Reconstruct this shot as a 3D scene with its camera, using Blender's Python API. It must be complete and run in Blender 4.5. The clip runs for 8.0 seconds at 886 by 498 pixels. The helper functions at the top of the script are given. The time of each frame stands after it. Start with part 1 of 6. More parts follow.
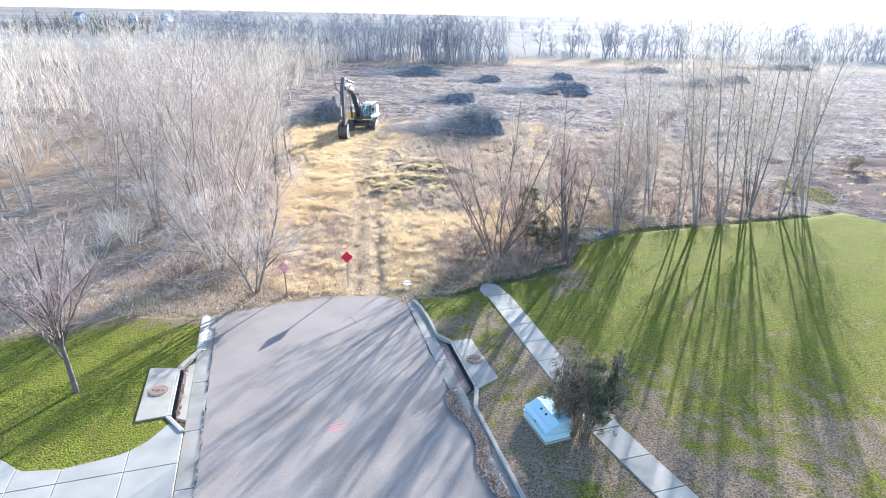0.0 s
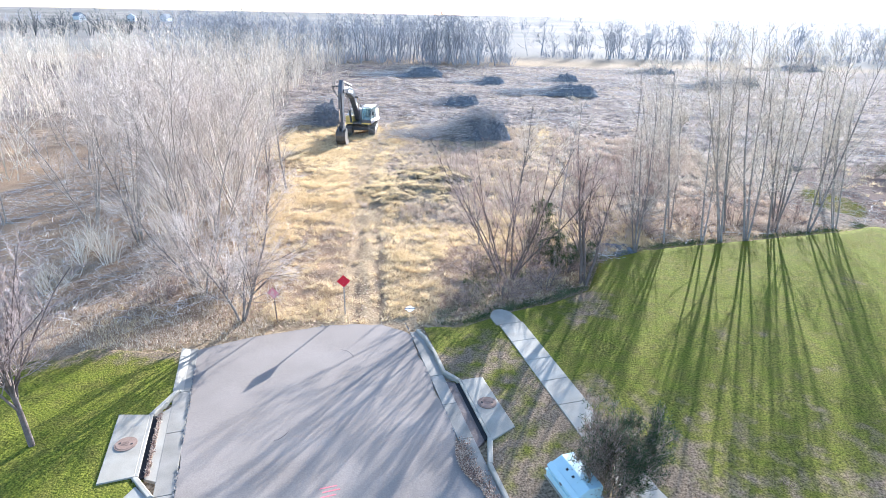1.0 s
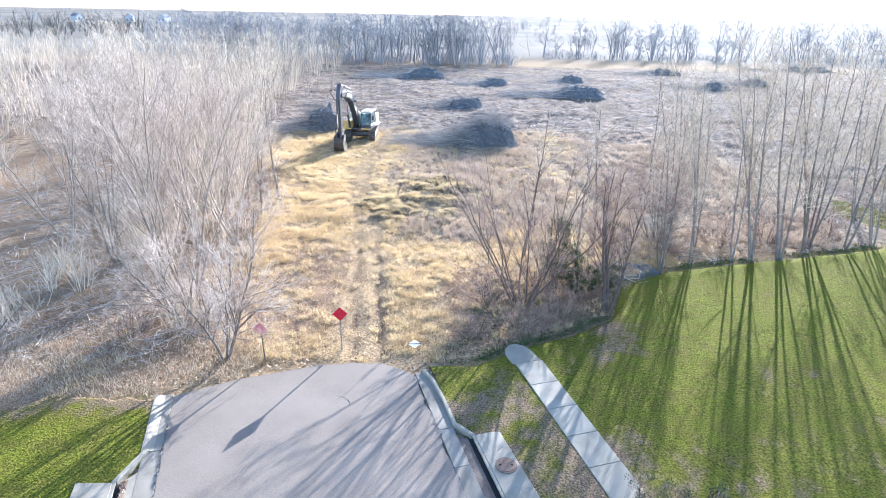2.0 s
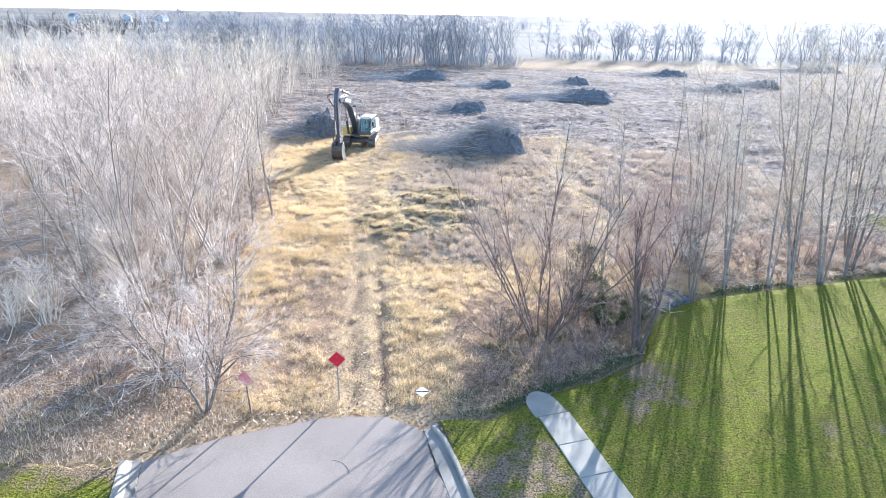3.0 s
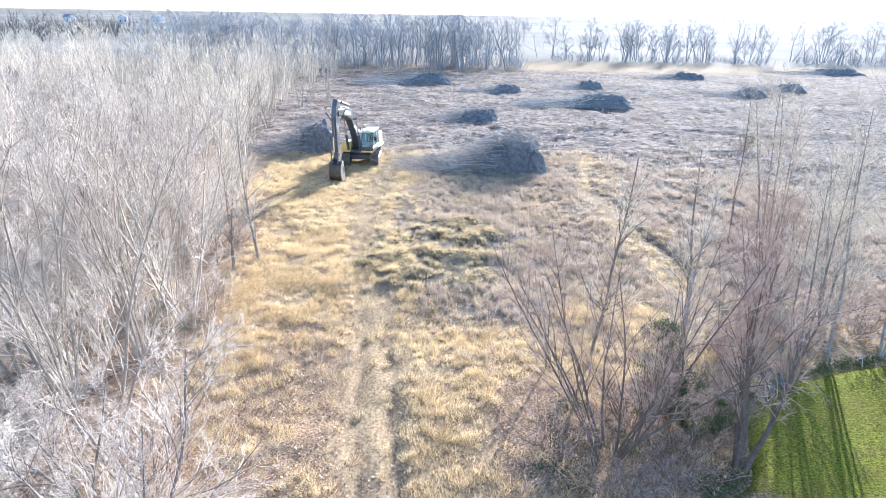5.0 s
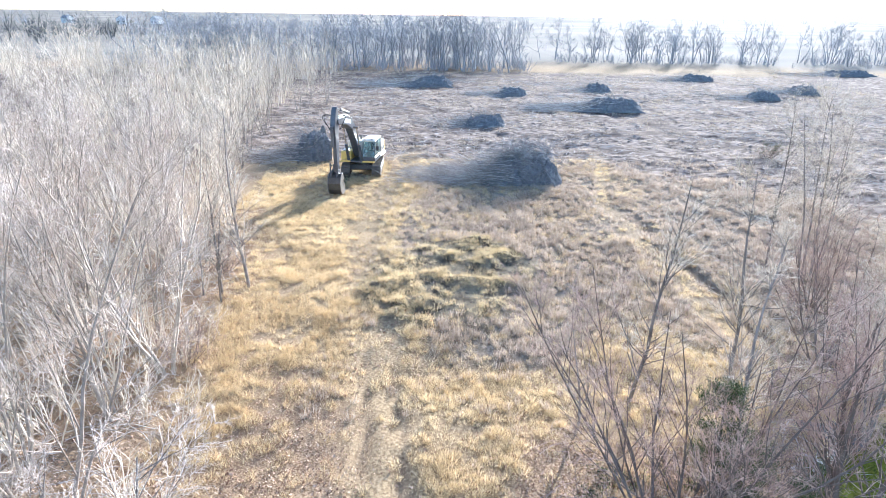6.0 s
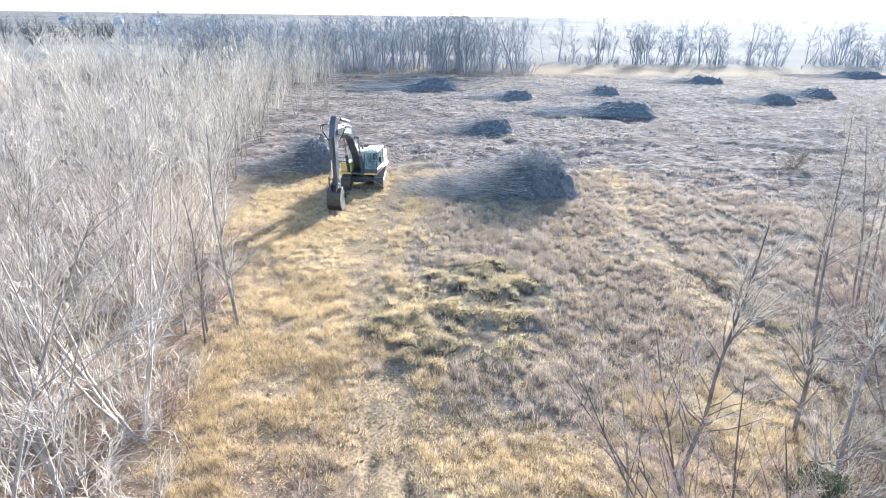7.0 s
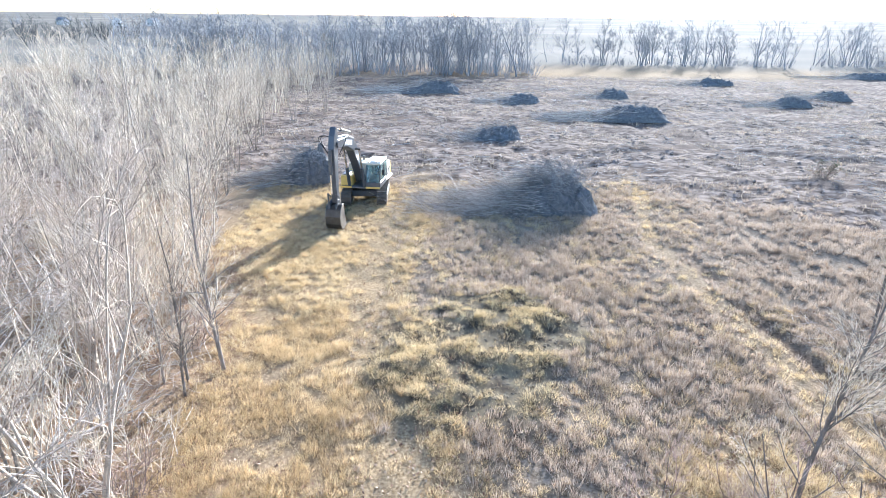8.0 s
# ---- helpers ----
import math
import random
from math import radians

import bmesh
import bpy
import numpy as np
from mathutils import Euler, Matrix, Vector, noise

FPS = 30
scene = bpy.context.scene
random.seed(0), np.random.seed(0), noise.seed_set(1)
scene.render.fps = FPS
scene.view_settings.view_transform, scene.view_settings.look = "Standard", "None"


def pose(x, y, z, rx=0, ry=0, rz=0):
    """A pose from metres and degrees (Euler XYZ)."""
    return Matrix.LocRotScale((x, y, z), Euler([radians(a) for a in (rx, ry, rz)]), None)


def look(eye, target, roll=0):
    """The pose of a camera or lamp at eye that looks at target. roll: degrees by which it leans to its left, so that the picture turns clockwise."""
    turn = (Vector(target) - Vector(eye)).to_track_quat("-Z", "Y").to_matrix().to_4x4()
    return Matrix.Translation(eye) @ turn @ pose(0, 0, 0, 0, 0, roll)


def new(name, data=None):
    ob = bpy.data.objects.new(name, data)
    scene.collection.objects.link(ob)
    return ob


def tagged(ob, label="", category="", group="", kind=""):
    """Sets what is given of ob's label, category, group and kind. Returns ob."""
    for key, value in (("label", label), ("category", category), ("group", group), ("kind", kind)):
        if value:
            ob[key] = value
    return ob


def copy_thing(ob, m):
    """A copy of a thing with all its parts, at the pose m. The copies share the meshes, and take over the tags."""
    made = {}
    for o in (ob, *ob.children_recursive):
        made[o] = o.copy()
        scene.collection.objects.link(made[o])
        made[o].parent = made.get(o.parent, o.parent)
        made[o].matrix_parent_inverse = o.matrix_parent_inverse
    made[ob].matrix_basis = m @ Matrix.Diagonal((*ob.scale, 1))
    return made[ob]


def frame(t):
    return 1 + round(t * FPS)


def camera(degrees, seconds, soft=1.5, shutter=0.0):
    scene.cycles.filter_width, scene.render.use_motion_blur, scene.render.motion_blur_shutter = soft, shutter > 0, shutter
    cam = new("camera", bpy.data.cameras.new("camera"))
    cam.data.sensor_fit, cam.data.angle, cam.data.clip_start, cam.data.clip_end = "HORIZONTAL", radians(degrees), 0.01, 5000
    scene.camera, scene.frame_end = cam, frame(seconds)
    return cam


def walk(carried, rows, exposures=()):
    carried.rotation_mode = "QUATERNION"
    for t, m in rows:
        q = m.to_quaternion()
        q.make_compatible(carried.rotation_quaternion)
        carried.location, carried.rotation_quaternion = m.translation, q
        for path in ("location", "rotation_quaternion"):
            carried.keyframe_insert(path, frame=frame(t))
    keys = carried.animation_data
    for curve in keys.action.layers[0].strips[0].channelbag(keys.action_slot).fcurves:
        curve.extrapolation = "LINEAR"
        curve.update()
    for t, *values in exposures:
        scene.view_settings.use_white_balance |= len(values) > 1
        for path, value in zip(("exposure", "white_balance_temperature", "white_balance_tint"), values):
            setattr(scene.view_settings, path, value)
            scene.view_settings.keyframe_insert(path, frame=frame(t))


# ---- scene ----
cam = camera(73.7, 8.0, 0.5)
ROWS = [
    (0.0, 0.000, 0.000, 13.923, 0.386, -21.850, -0.964),
    (0.5, -0.171, 1.527, 13.883, 0.386, -21.831, -0.982),
    (1.0, -0.345, 3.147, 13.835, 0.379, -21.825, -0.970),
    (1.5, -0.544, 4.825, 13.799, 0.365, -21.812, -0.973),
    (3.0, -1.243, 10.057, 13.778, 0.262, -21.818, -0.881),
    (3.5, -1.522, 11.863, 13.781, 0.227, -21.805, -0.865),
    (4.0, -1.817, 13.703, 13.771, 0.178, -21.805, -0.852),
    (4.5, -2.138, 15.538, 13.775, 0.144, -21.830, -0.819),
    (6.0, -3.036, 20.938, 13.804, 0.054, -21.780, -0.706),
    (6.5, -3.325, 22.784, 13.808, 0.027, -21.748, -0.648),
    (7.0, -3.636, 24.614, 13.827, -0.007, -21.722, -0.579),
    (7.5, -3.943, 26.455, 13.850, -0.042, -21.716, -0.545),
    (8.0, -4.287, 28.295, 13.874, -0.098, -21.697, -0.557),
]
EXPOSURE, SKY, SUN = 2.05, 0.12, 5.0
KELVIN, TINT = 5300, 10.5
walk(cam, [(t, pose(x, y, z, 90 + pitch, roll, yaw)) for t, x, y, z, yaw, pitch, roll in ROWS], [(0.0, EXPOSURE + 0.03, KELVIN + 100, TINT + 2), (4.5, EXPOSURE + 0.03, KELVIN + 40, TINT + 1), (8.0, EXPOSURE - 0.17, KELVIN + 80, TINT - 1)])

# ---- light ----
SUN_AZ, SUN_EL = 24.5, 16.8          # degrees right of straight ahead, above the horizon
world = bpy.data.worlds.new("sky")
scene.world = world
world.use_nodes = True
wn = world.node_tree.nodes
sky = wn.new("ShaderNodeTexSky")
sky.sky_type = "NISHITA"
sky.sun_disc = False
sky.sun_elevation = radians(SUN_EL)
sky.sun_rotation = radians(SUN_AZ)
sky.air_density, sky.dust_density, sky.ozone_density = 1.0, 0.8, 1.5
world.node_tree.links.new(sky.outputs[0], wn["Background"].inputs[0])
wn["Background"].inputs[1].default_value = SKY
sun = new("sun", bpy.data.lights.new("sun", "SUN"))
sun.data.energy, sun.data.angle, sun.data.color = SUN, radians(0.5), (1.0, 0.93, 0.82)
sun.matrix_world = look((0, 0, 60), (-math.sin(radians(SUN_AZ)) * 50, -math.cos(radians(SUN_AZ)) * 50, 60 - 50 * math.tan(radians(SUN_EL))))


# ---- materials ----
def material(name, colours, scale=4.0, fine=40.0, rough=0.9, bump=0.3, metal=0.0, island=0.0, obj=0.0, fine_mix=0.35, spec=0.3, subsurface=0.0):
    """Two scales of noise between colours, with a bump; island/obj: how far single pieces differ in lightness."""
    m = bpy.data.materials.new(name)
    m.use_nodes = True
    nt = m.node_tree
    b = nt.nodes["Principled BSDF"]
    geo = nt.nodes.new("ShaderNodeNewGeometry")
    n1, n2 = nt.nodes.new("ShaderNodeTexNoise"), nt.nodes.new("ShaderNodeTexNoise")
    for n, sc, d in ((n1, scale, 4), (n2, fine, 3)):
        n.inputs["Scale"].default_value, n.inputs["Detail"].default_value = sc, d
        nt.links.new(geo.outputs["Position"], n.inputs["Vector"])
    mix = nt.nodes.new("ShaderNodeMix")
    mix.inputs[0].default_value = fine_mix
    nt.links.new(n1.outputs[0], mix.inputs[2])
    nt.links.new(n2.outputs[0], mix.inputs[3])
    value = mix.outputs[0]
    for amount, node, out in ((island, geo, "Random Per Island"), (obj, None, "Random")):
        if amount:
            node = node or nt.nodes.new("ShaderNodeObjectInfo")
            sub = nt.nodes.new("ShaderNodeMath")
            sub.operation = "MULTIPLY_ADD"
            sub.inputs[1].default_value = amount
            nt.links.new(node.outputs[out], sub.inputs[0])
            nt.links.new(value, sub.inputs[2])
            off = nt.nodes.new("ShaderNodeMath")
            off.operation = "SUBTRACT"
            off.inputs[1].default_value = amount / 2
            nt.links.new(sub.outputs[0], off.inputs[0])
            value = off.outputs[0]
    ramp = nt.nodes.new("ShaderNodeValToRGB")
    el = ramp.color_ramp.elements
    while len(el) < len(colours):
        el.new(0.5)
    for i, c in enumerate(colours):
        el[i].position = 0.28 + 0.44 * i / max(1, len(colours) - 1)
        el[i].color = (*c, 1)
    nt.links.new(value, ramp.inputs[0])
    nt.links.new(ramp.outputs[0], b.inputs["Base Color"])
    b.inputs["Roughness"].default_value, b.inputs["Metallic"].default_value = rough, metal
    b.inputs["Specular IOR Level"].default_value = spec
    if bump:
        bp = nt.nodes.new("ShaderNodeBump")
        bp.inputs["Strength"].default_value, bp.inputs["Distance"].default_value = bump, 0.02
        nt.links.new(n2.outputs[0], bp.inputs["Height"])
        nt.links.new(bp.outputs[0], b.inputs["Normal"])
    if subsurface:
        tr, ad = nt.nodes.new("ShaderNodeBsdfTranslucent"), nt.nodes.new("ShaderNodeMixShader")
        ad.inputs[0].default_value = subsurface
        nt.links.new(ramp.outputs[0], tr.inputs[0])
        nt.links.new(b.outputs[0], ad.inputs[1])
        nt.links.new(tr.outputs[0], ad.inputs[2])
        nt.links.new(ad.outputs[0], nt.nodes["Material Output"].inputs[0])
    return m


M_ROAD = material("worn_asphalt", [(0.196, 0.160, 0.13), (0.252, 0.21, 0.174), (0.308, 0.26, 0.218)], 0.45, 20, 0.9, 0.2, fine_mix=0.5, spec=0.1)
M_CONC = material("old_concrete", [(0.265, 0.232, 0.18), (0.345, 0.306, 0.242), (0.415, 0.373, 0.30)], 1.2, 45, 0.85, 0.2, obj=0.2)
M_PAN = material("weathered_gutter_concrete", [(0.20, 0.175, 0.138), (0.27, 0.238, 0.192), (0.35, 0.312, 0.258)], 1.2, 45, 0.9, 0.25, obj=0.25)
M_PALE = material("pale_concrete", [(0.25, 0.23, 0.19), (0.305, 0.283, 0.236), (0.36, 0.335, 0.285)], 1.0, 45, 0.85, 0.15, obj=0.15)
# shade inside openings, put on as a dark colour
M_GAPSHADE = material("gap_shade", [(0.02, 0.02, 0.022), (0.04, 0.037, 0.035)], 3, 50)
M_IRON = material("cast_iron", [(0.20, 0.13, 0.095), (0.31, 0.22, 0.168)], 6, 60, 0.95, 0.3, 0.0, spec=0.05)
M_REDPAINT = material("faded_red_paint", [(0.55, 0.10, 0.11), (0.62, 0.22, 0.22)], 8, 60)
M_LITTER = material("dead_leaves", [(0.18, 0.10, 0.065), (0.37, 0.235, 0.155), (0.60, 0.45, 0.32)], 2, 30, island=0.8, bump=0, spec=0.3)
M_GOLD = material("dry_gold_grass", [(0.49, 0.36, 0.195), (0.70, 0.545, 0.315), (0.82, 0.69, 0.455)], 0.35, 6, bump=0, island=0.5, subsurface=0.35, spec=0.3)
M_ORANGE = material("rusty_dry_grass", [(0.46, 0.335, 0.18), (0.665, 0.505, 0.29), (0.79, 0.65, 0.42)], 0.4, 6, bump=0, island=0.5, subsurface=0.35, spec=0.3)
M_FLAT = material("matted_dry_grass", [(0.37, 0.275, 0.155), (0.57, 0.435, 0.26), (0.72, 0.58, 0.37)], 0.5, 8, bump=0, island=0.7, subsurface=0.2, spec=0.2)
# twigs of the piles' steep end, shade and bluish haze put into the colour
M_SHADETWIG = material("shaded_twigs", [(0.12, 0.122, 0.126), (0.22, 0.223, 0.226), (0.37, 0.372, 0.37)], 0.8, 12, 0.9, 0, island=0.6)
M_MATTED = material("matted_yellowish_weeds", [(0.42, 0.32, 0.17), (0.64, 0.51, 0.29), (0.79, 0.66, 0.42)], 0.8, 8, bump=0, island=0.7, subsurface=0.25, spec=0.2)
M_SAGE = material("grey_dry_weeds", [(0.31, 0.242, 0.18), (0.50, 0.405, 0.315), (0.67, 0.56, 0.45)], 0.4, 6, bump=0, island=0.6, subsurface=0.25, spec=0.3)
M_STRAW = material("pale_straw", [(0.38, 0.30, 0.215), (0.56, 0.455, 0.34), (0.70, 0.595, 0.46)], 0.5, 6, bump=0, island=0.6, subsurface=0.2, spec=0.3)
M_GREEN = material("short_lawn_blades", [(0.07, 0.08, 0.012), (0.15, 0.16, 0.024), (0.235, 0.235, 0.042)], 0.35, 5, bump=0, island=0.5, subsurface=0.55, spec=0.12)
M_BARK = material("pale_grey_bark", [(0.18, 0.148, 0.12), (0.33, 0.28, 0.235), (0.50, 0.44, 0.375)], 2.5, 25, 0.9, 0.4, obj=0.25)
M_TWIG = material("pale_grey_twigs", [(0.45, 0.375, 0.285), (0.65, 0.555, 0.435), (0.79, 0.69, 0.56)], 0.5, 12, 0.8, 0, island=0.4, obj=0.2)
M_PALETWIG = material("silvery_pale_twigs", [(0.32, 0.255, 0.205), (0.50, 0.415, 0.35), (0.67, 0.58, 0.505)], 0.5, 12, 0.7, 0, island=0.4, obj=0.2)
M_ROWBARK = material("grey_brown_bark", [(0.125, 0.106, 0.093), (0.22, 0.19, 0.17), (0.35, 0.31, 0.28)], 2.5, 25, 0.9, 0.4, obj=0.25)
M_BROWNBARK = material("brown_bark", [(0.10, 0.074, 0.062), (0.165, 0.127, 0.108), (0.24, 0.193, 0.168)], 2.5, 25, 0.9, 0.4, obj=0.2)
M_BROWNTWIG = material("reddish_brown_twigs", [(0.28, 0.185, 0.148), (0.45, 0.318, 0.26), (0.59, 0.45, 0.375)], 0.5, 12, 0.8, 0, island=0.4)
M_IVY = material("ground_ivy_green", [(0.05, 0.075, 0.024), (0.10, 0.135, 0.045), (0.17, 0.20, 0.08)], 1.0, 9, 0.8, 0, island=0.6)
M_GARDENTWIG = material("mauve_brown_twigs", [(0.20, 0.15, 0.13), (0.32, 0.25, 0.222), (0.44, 0.36, 0.325)], 0.5, 12, 0.8, 0, island=0.4)
M_JUNIPER = material("juniper_needles", [(0.03, 0.052, 0.02), (0.065, 0.095, 0.04), (0.12, 0.14, 0.07)], 1.5, 12, 0.8, 0, island=0.6, subsurface=0.25)
M_DRYJUNIPER = material("browned_needles", [(0.14, 0.10, 0.07), (0.25, 0.19, 0.14), (0.36, 0.29, 0.22)], 1.5, 12, 0.8, 0, island=0.6, subsurface=0.25)
M_BRUSH = material("cut_branches", [(0.22, 0.19, 0.165), (0.46, 0.42, 0.385), (0.70, 0.66, 0.61)], 0.5, 8, 0.8, 0, island=0.7)
# dark for the shade in the brush piles; also colours dirt in the joints
M_BRUSHCORE = material("shaded_brush_and_dirt", [(0.08, 0.082, 0.086), (0.16, 0.163, 0.168), (0.27, 0.274, 0.28)], 3, 22, 1.0, 1.0, spec=0.02)
M_SOIL = material("dark_turned_soil", [(0.10, 0.07, 0.055), (0.17, 0.125, 0.10), (0.27, 0.21, 0.17)], 1.0, 12, 1.0, 0.6)
M_MUD = material("dried_mud", [(0.12, 0.095, 0.085), (0.20, 0.165, 0.145), (0.32, 0.27, 0.24)], 1.0, 12, 1.0, 0.6)
M_CLOD = material("matted_clods", [(0.05, 0.04, 0.032), (0.13, 0.105, 0.075), (0.27, 0.225, 0.155)], 1.6, 14, 1.0, 0.8, island=0.3)
M_REDSIGN = material("red_reflective_sheet", [(0.55, 0.012, 0.03), (0.62, 0.02, 0.045)], 2, 30, 0.4, 0.0)
M_PINKSIGN = material("sun_bleached_red_sheet", [(0.50, 0.14, 0.17), (0.60, 0.24, 0.27), (0.66, 0.36, 0.38)], 7, 30, 0.5, 0.0)
M_WHITESIGN = material("white_reflective_sheet", [(0.74, 0.76, 0.78), (0.82, 0.83, 0.84)], 3, 30, 0.4, 0.0)
M_BLACK = material("black_sheet", [(0.015, 0.015, 0.017), (0.03, 0.03, 0.033)], 3, 30, 0.5, 0.0)
M_POST = material("galvanised_post", [(0.25, 0.22, 0.20), (0.38, 0.35, 0.33)], 6, 60, 0.6, 0.1, 0.4)
M_BOX = material("pale_green_enamel", [(0.44, 0.585, 0.585), (0.52, 0.66, 0.66)], 2, 40, 0.45, 0.05)
M_YELLOW = material("yellow_enamel", [(0.60, 0.41, 0.10), (0.70, 0.51, 0.16)], 1.5, 30, 0.4, 0.05, spec=0.5)
# yellow enamel made pale: the overexposed sun is put into the colour
M_CREAM = material("sunlit_pale_enamel", [(0.58, 0.52, 0.40), (0.70, 0.65, 0.54)], 1.5, 30, 0.45, 0.05, spec=0.5)
M_MACHINE = material("black_machine_paint", [(0.05, 0.055, 0.064), (0.10, 0.107, 0.12)], 2, 30, 0.32, 0.08, spec=0.6)
M_STEEL = material("worn_steel", [(0.16, 0.14, 0.12), (0.32, 0.29, 0.26)], 3, 30, 0.5, 0.2, 0.6)
M_BUCKET = material("dark_bucket_steel", [(0.05, 0.045, 0.04), (0.13, 0.115, 0.10)], 3, 30, 0.55, 0.2, 0.5)
M_CHROME = material("chrome_rod", [(0.6, 0.6, 0.62), (0.7, 0.7, 0.72)], 3, 30, 0.15, 0.0, 1.0)
M_RUBBER = material("black_hose", [(0.012, 0.012, 0.012), (0.03, 0.03, 0.03)], 3, 30, 0.6, 0.0)
M_TRACK = material("muddy_track_steel", [(0.07, 0.06, 0.05), (0.17, 0.145, 0.12)], 3, 25, 0.8, 0.4, 0.2)
M_WALL = material("house_siding", [(0.55, 0.55, 0.54), (0.68, 0.68, 0.67)], 0.3, 8)
M_ROOF = material("roof_shingle", [(0.16, 0.17, 0.19), (0.24, 0.25, 0.27)], 0.4, 8)
# distance haze is put into the bluish grey of the far trees
M_HAZEWOOD = material("hazed_far_trees", [(0.20, 0.205, 0.222), (0.31, 0.317, 0.34), (0.43, 0.437, 0.46)], 0.08, 1.5, 0.9, 0, island=0.4, obj=0.2)
M_DARKWOOD = material("dark_far_trees", [(0.035, 0.04, 0.042), (0.07, 0.075, 0.078), (0.12, 0.12, 0.12)], 0.08, 1.5, 0.9, 0, island=0.4)
M_GLASS = bpy.data.materials.new("tinted_glass")
M_GLASS.use_nodes = True
gb = M_GLASS.node_tree.nodes["Principled BSDF"]
gb.inputs["Base Color"].default_value = (0.42, 0.60, 0.60, 1)
gb.inputs["Roughness"].default_value = 0.03
gb.inputs["Transmission Weight"].default_value = 0.85

# ---- helpers for meshes ----
rng = np.random.default_rng(7)


def value_noise(x, y, scale, seed=0):
    """Smooth random field, about 0 to 1, vectorised."""
    x, y = np.asarray(x, float) / scale + seed * 17.3, np.asarray(y, float) / scale + seed * 9.1
    xi, yi = np.floor(x), np.floor(y)
    fx, fy = x - xi, y - yi
    fx, fy = fx * fx * (3 - 2 * fx), fy * fy * (3 - 2 * fy)

    def h(i, j):
        v = np.sin(i * 127.1 + j * 311.7 + seed * 74.7) * 43758.5453
        return v - np.floor(v)
    return (h(xi, yi) * (1 - fx) + h(xi + 1, yi) * fx) * (1 - fy) + (h(xi, yi + 1) * (1 - fx) + h(xi + 1, yi + 1) * fx) * fy


def fbm(x, y, scale, seed=0):
    return 0.55 * value_noise(x, y, scale, seed) + 0.3 * value_noise(x, y, scale / 2.3, seed + 1) + 0.15 * value_noise(x, y, scale / 5.1, seed + 2)


def smooth(a, b, v):
    t = np.clip((np.asarray(v, float) - a) / (b - a), 0, 1)
    return t * t * (3 - 2 * t)


def fast_mesh(name, verts, faces, mat, flat=True):
    """A mesh from arrays: verts (n, 3), faces (m, k) with one k."""
    verts, faces = np.asarray(verts, np.float32), np.asarray(faces, np.int32)
    me = bpy.data.meshes.new(name)
    m, k = faces.shape
    me.vertices.add(len(verts))
    me.vertices.foreach_set("co", verts.ravel())
    me.loops.add(m * k)
    me.loops.foreach_set("vertex_index", faces.ravel())
    me.polygons.add(m)
    me.polygons.foreach_set("loop_start", np.arange(m, dtype=np.int32) * k)
    me.polygons.foreach_set("loop_total", np.full(m, k, np.int32))
    me.polygons.foreach_set("use_smooth", np.full(m, not flat))
    me.materials.append(mat)
    me.update(calc_edges=True)
    return me


def part(name, bm, mat, parent=None, label=""):
    """Links a bmesh or a mesh as one object, under a thing or a part where one is given."""
    if isinstance(bm, bmesh.types.BMesh):
        me = bpy.data.meshes.new(name)
        bm.to_mesh(me)
        bm.free()
    else:
        me = bm
    if mat and not me.materials:
        me.materials.append(mat)
    ob = new(name, me)
    if parent:
        ob.parent = parent
    if label:
        ob["label"] = label
    return ob


def empty(name, m=None):
    ob = new(name)
    ob.empty_display_size = 0.3
    if m is not None:
        ob.matrix_basis = m
    return ob


def prism(bm, outline, axis, lo, hi):
    """Adds an outline of (a, b) extruded from lo to hi along axis (0: x, 1: y, 2: z) to bm."""
    def v(a, b, c):
        return bm.verts.new({0: (c, a, b), 1: (a, c, b), 2: (a, b, c)}[axis])
    lower, upper = [v(a, b, lo) for a, b in outline], [v(a, b, hi) for a, b in outline]
    n = len(outline)
    bm.faces.new(lower), bm.faces.new(upper[::-1])
    for i in range(n):
        bm.faces.new((lower[(i + 1) % n], lower[i], upper[i], upper[(i + 1) % n]))
    return bm


def box(bm, x0, x1, y0, y1, z0, z1):
    return prism(bm, [(x0, y0), (x1, y0), (x1, y1), (x0, y1)], 2, z0, z1)


def done(bm, bevel=0.0, segments=1):
    bmesh.ops.recalc_face_normals(bm, faces=bm.faces)
    if bevel:
        bmesh.ops.bevel(bm, geom=bm.edges[:], offset=bevel, segments=segments, affect="EDGES", profile=0.5, clamp_overlap=True)
    return bm


def rod(bm, a, b, r, sides=8, r2=None):
    """Adds a round bar from a to b to bm."""
    a, b = Vector(a), Vector(b)
    m = Matrix.Translation((a + b) / 2) @ (b - a).to_track_quat("Z", "Y").to_matrix().to_4x4()
    bmesh.ops.create_cone(bm, cap_ends=True, segments=sides, radius1=r, radius2=r if r2 is None else r2, depth=(b - a).length, matrix=m)
    return bm


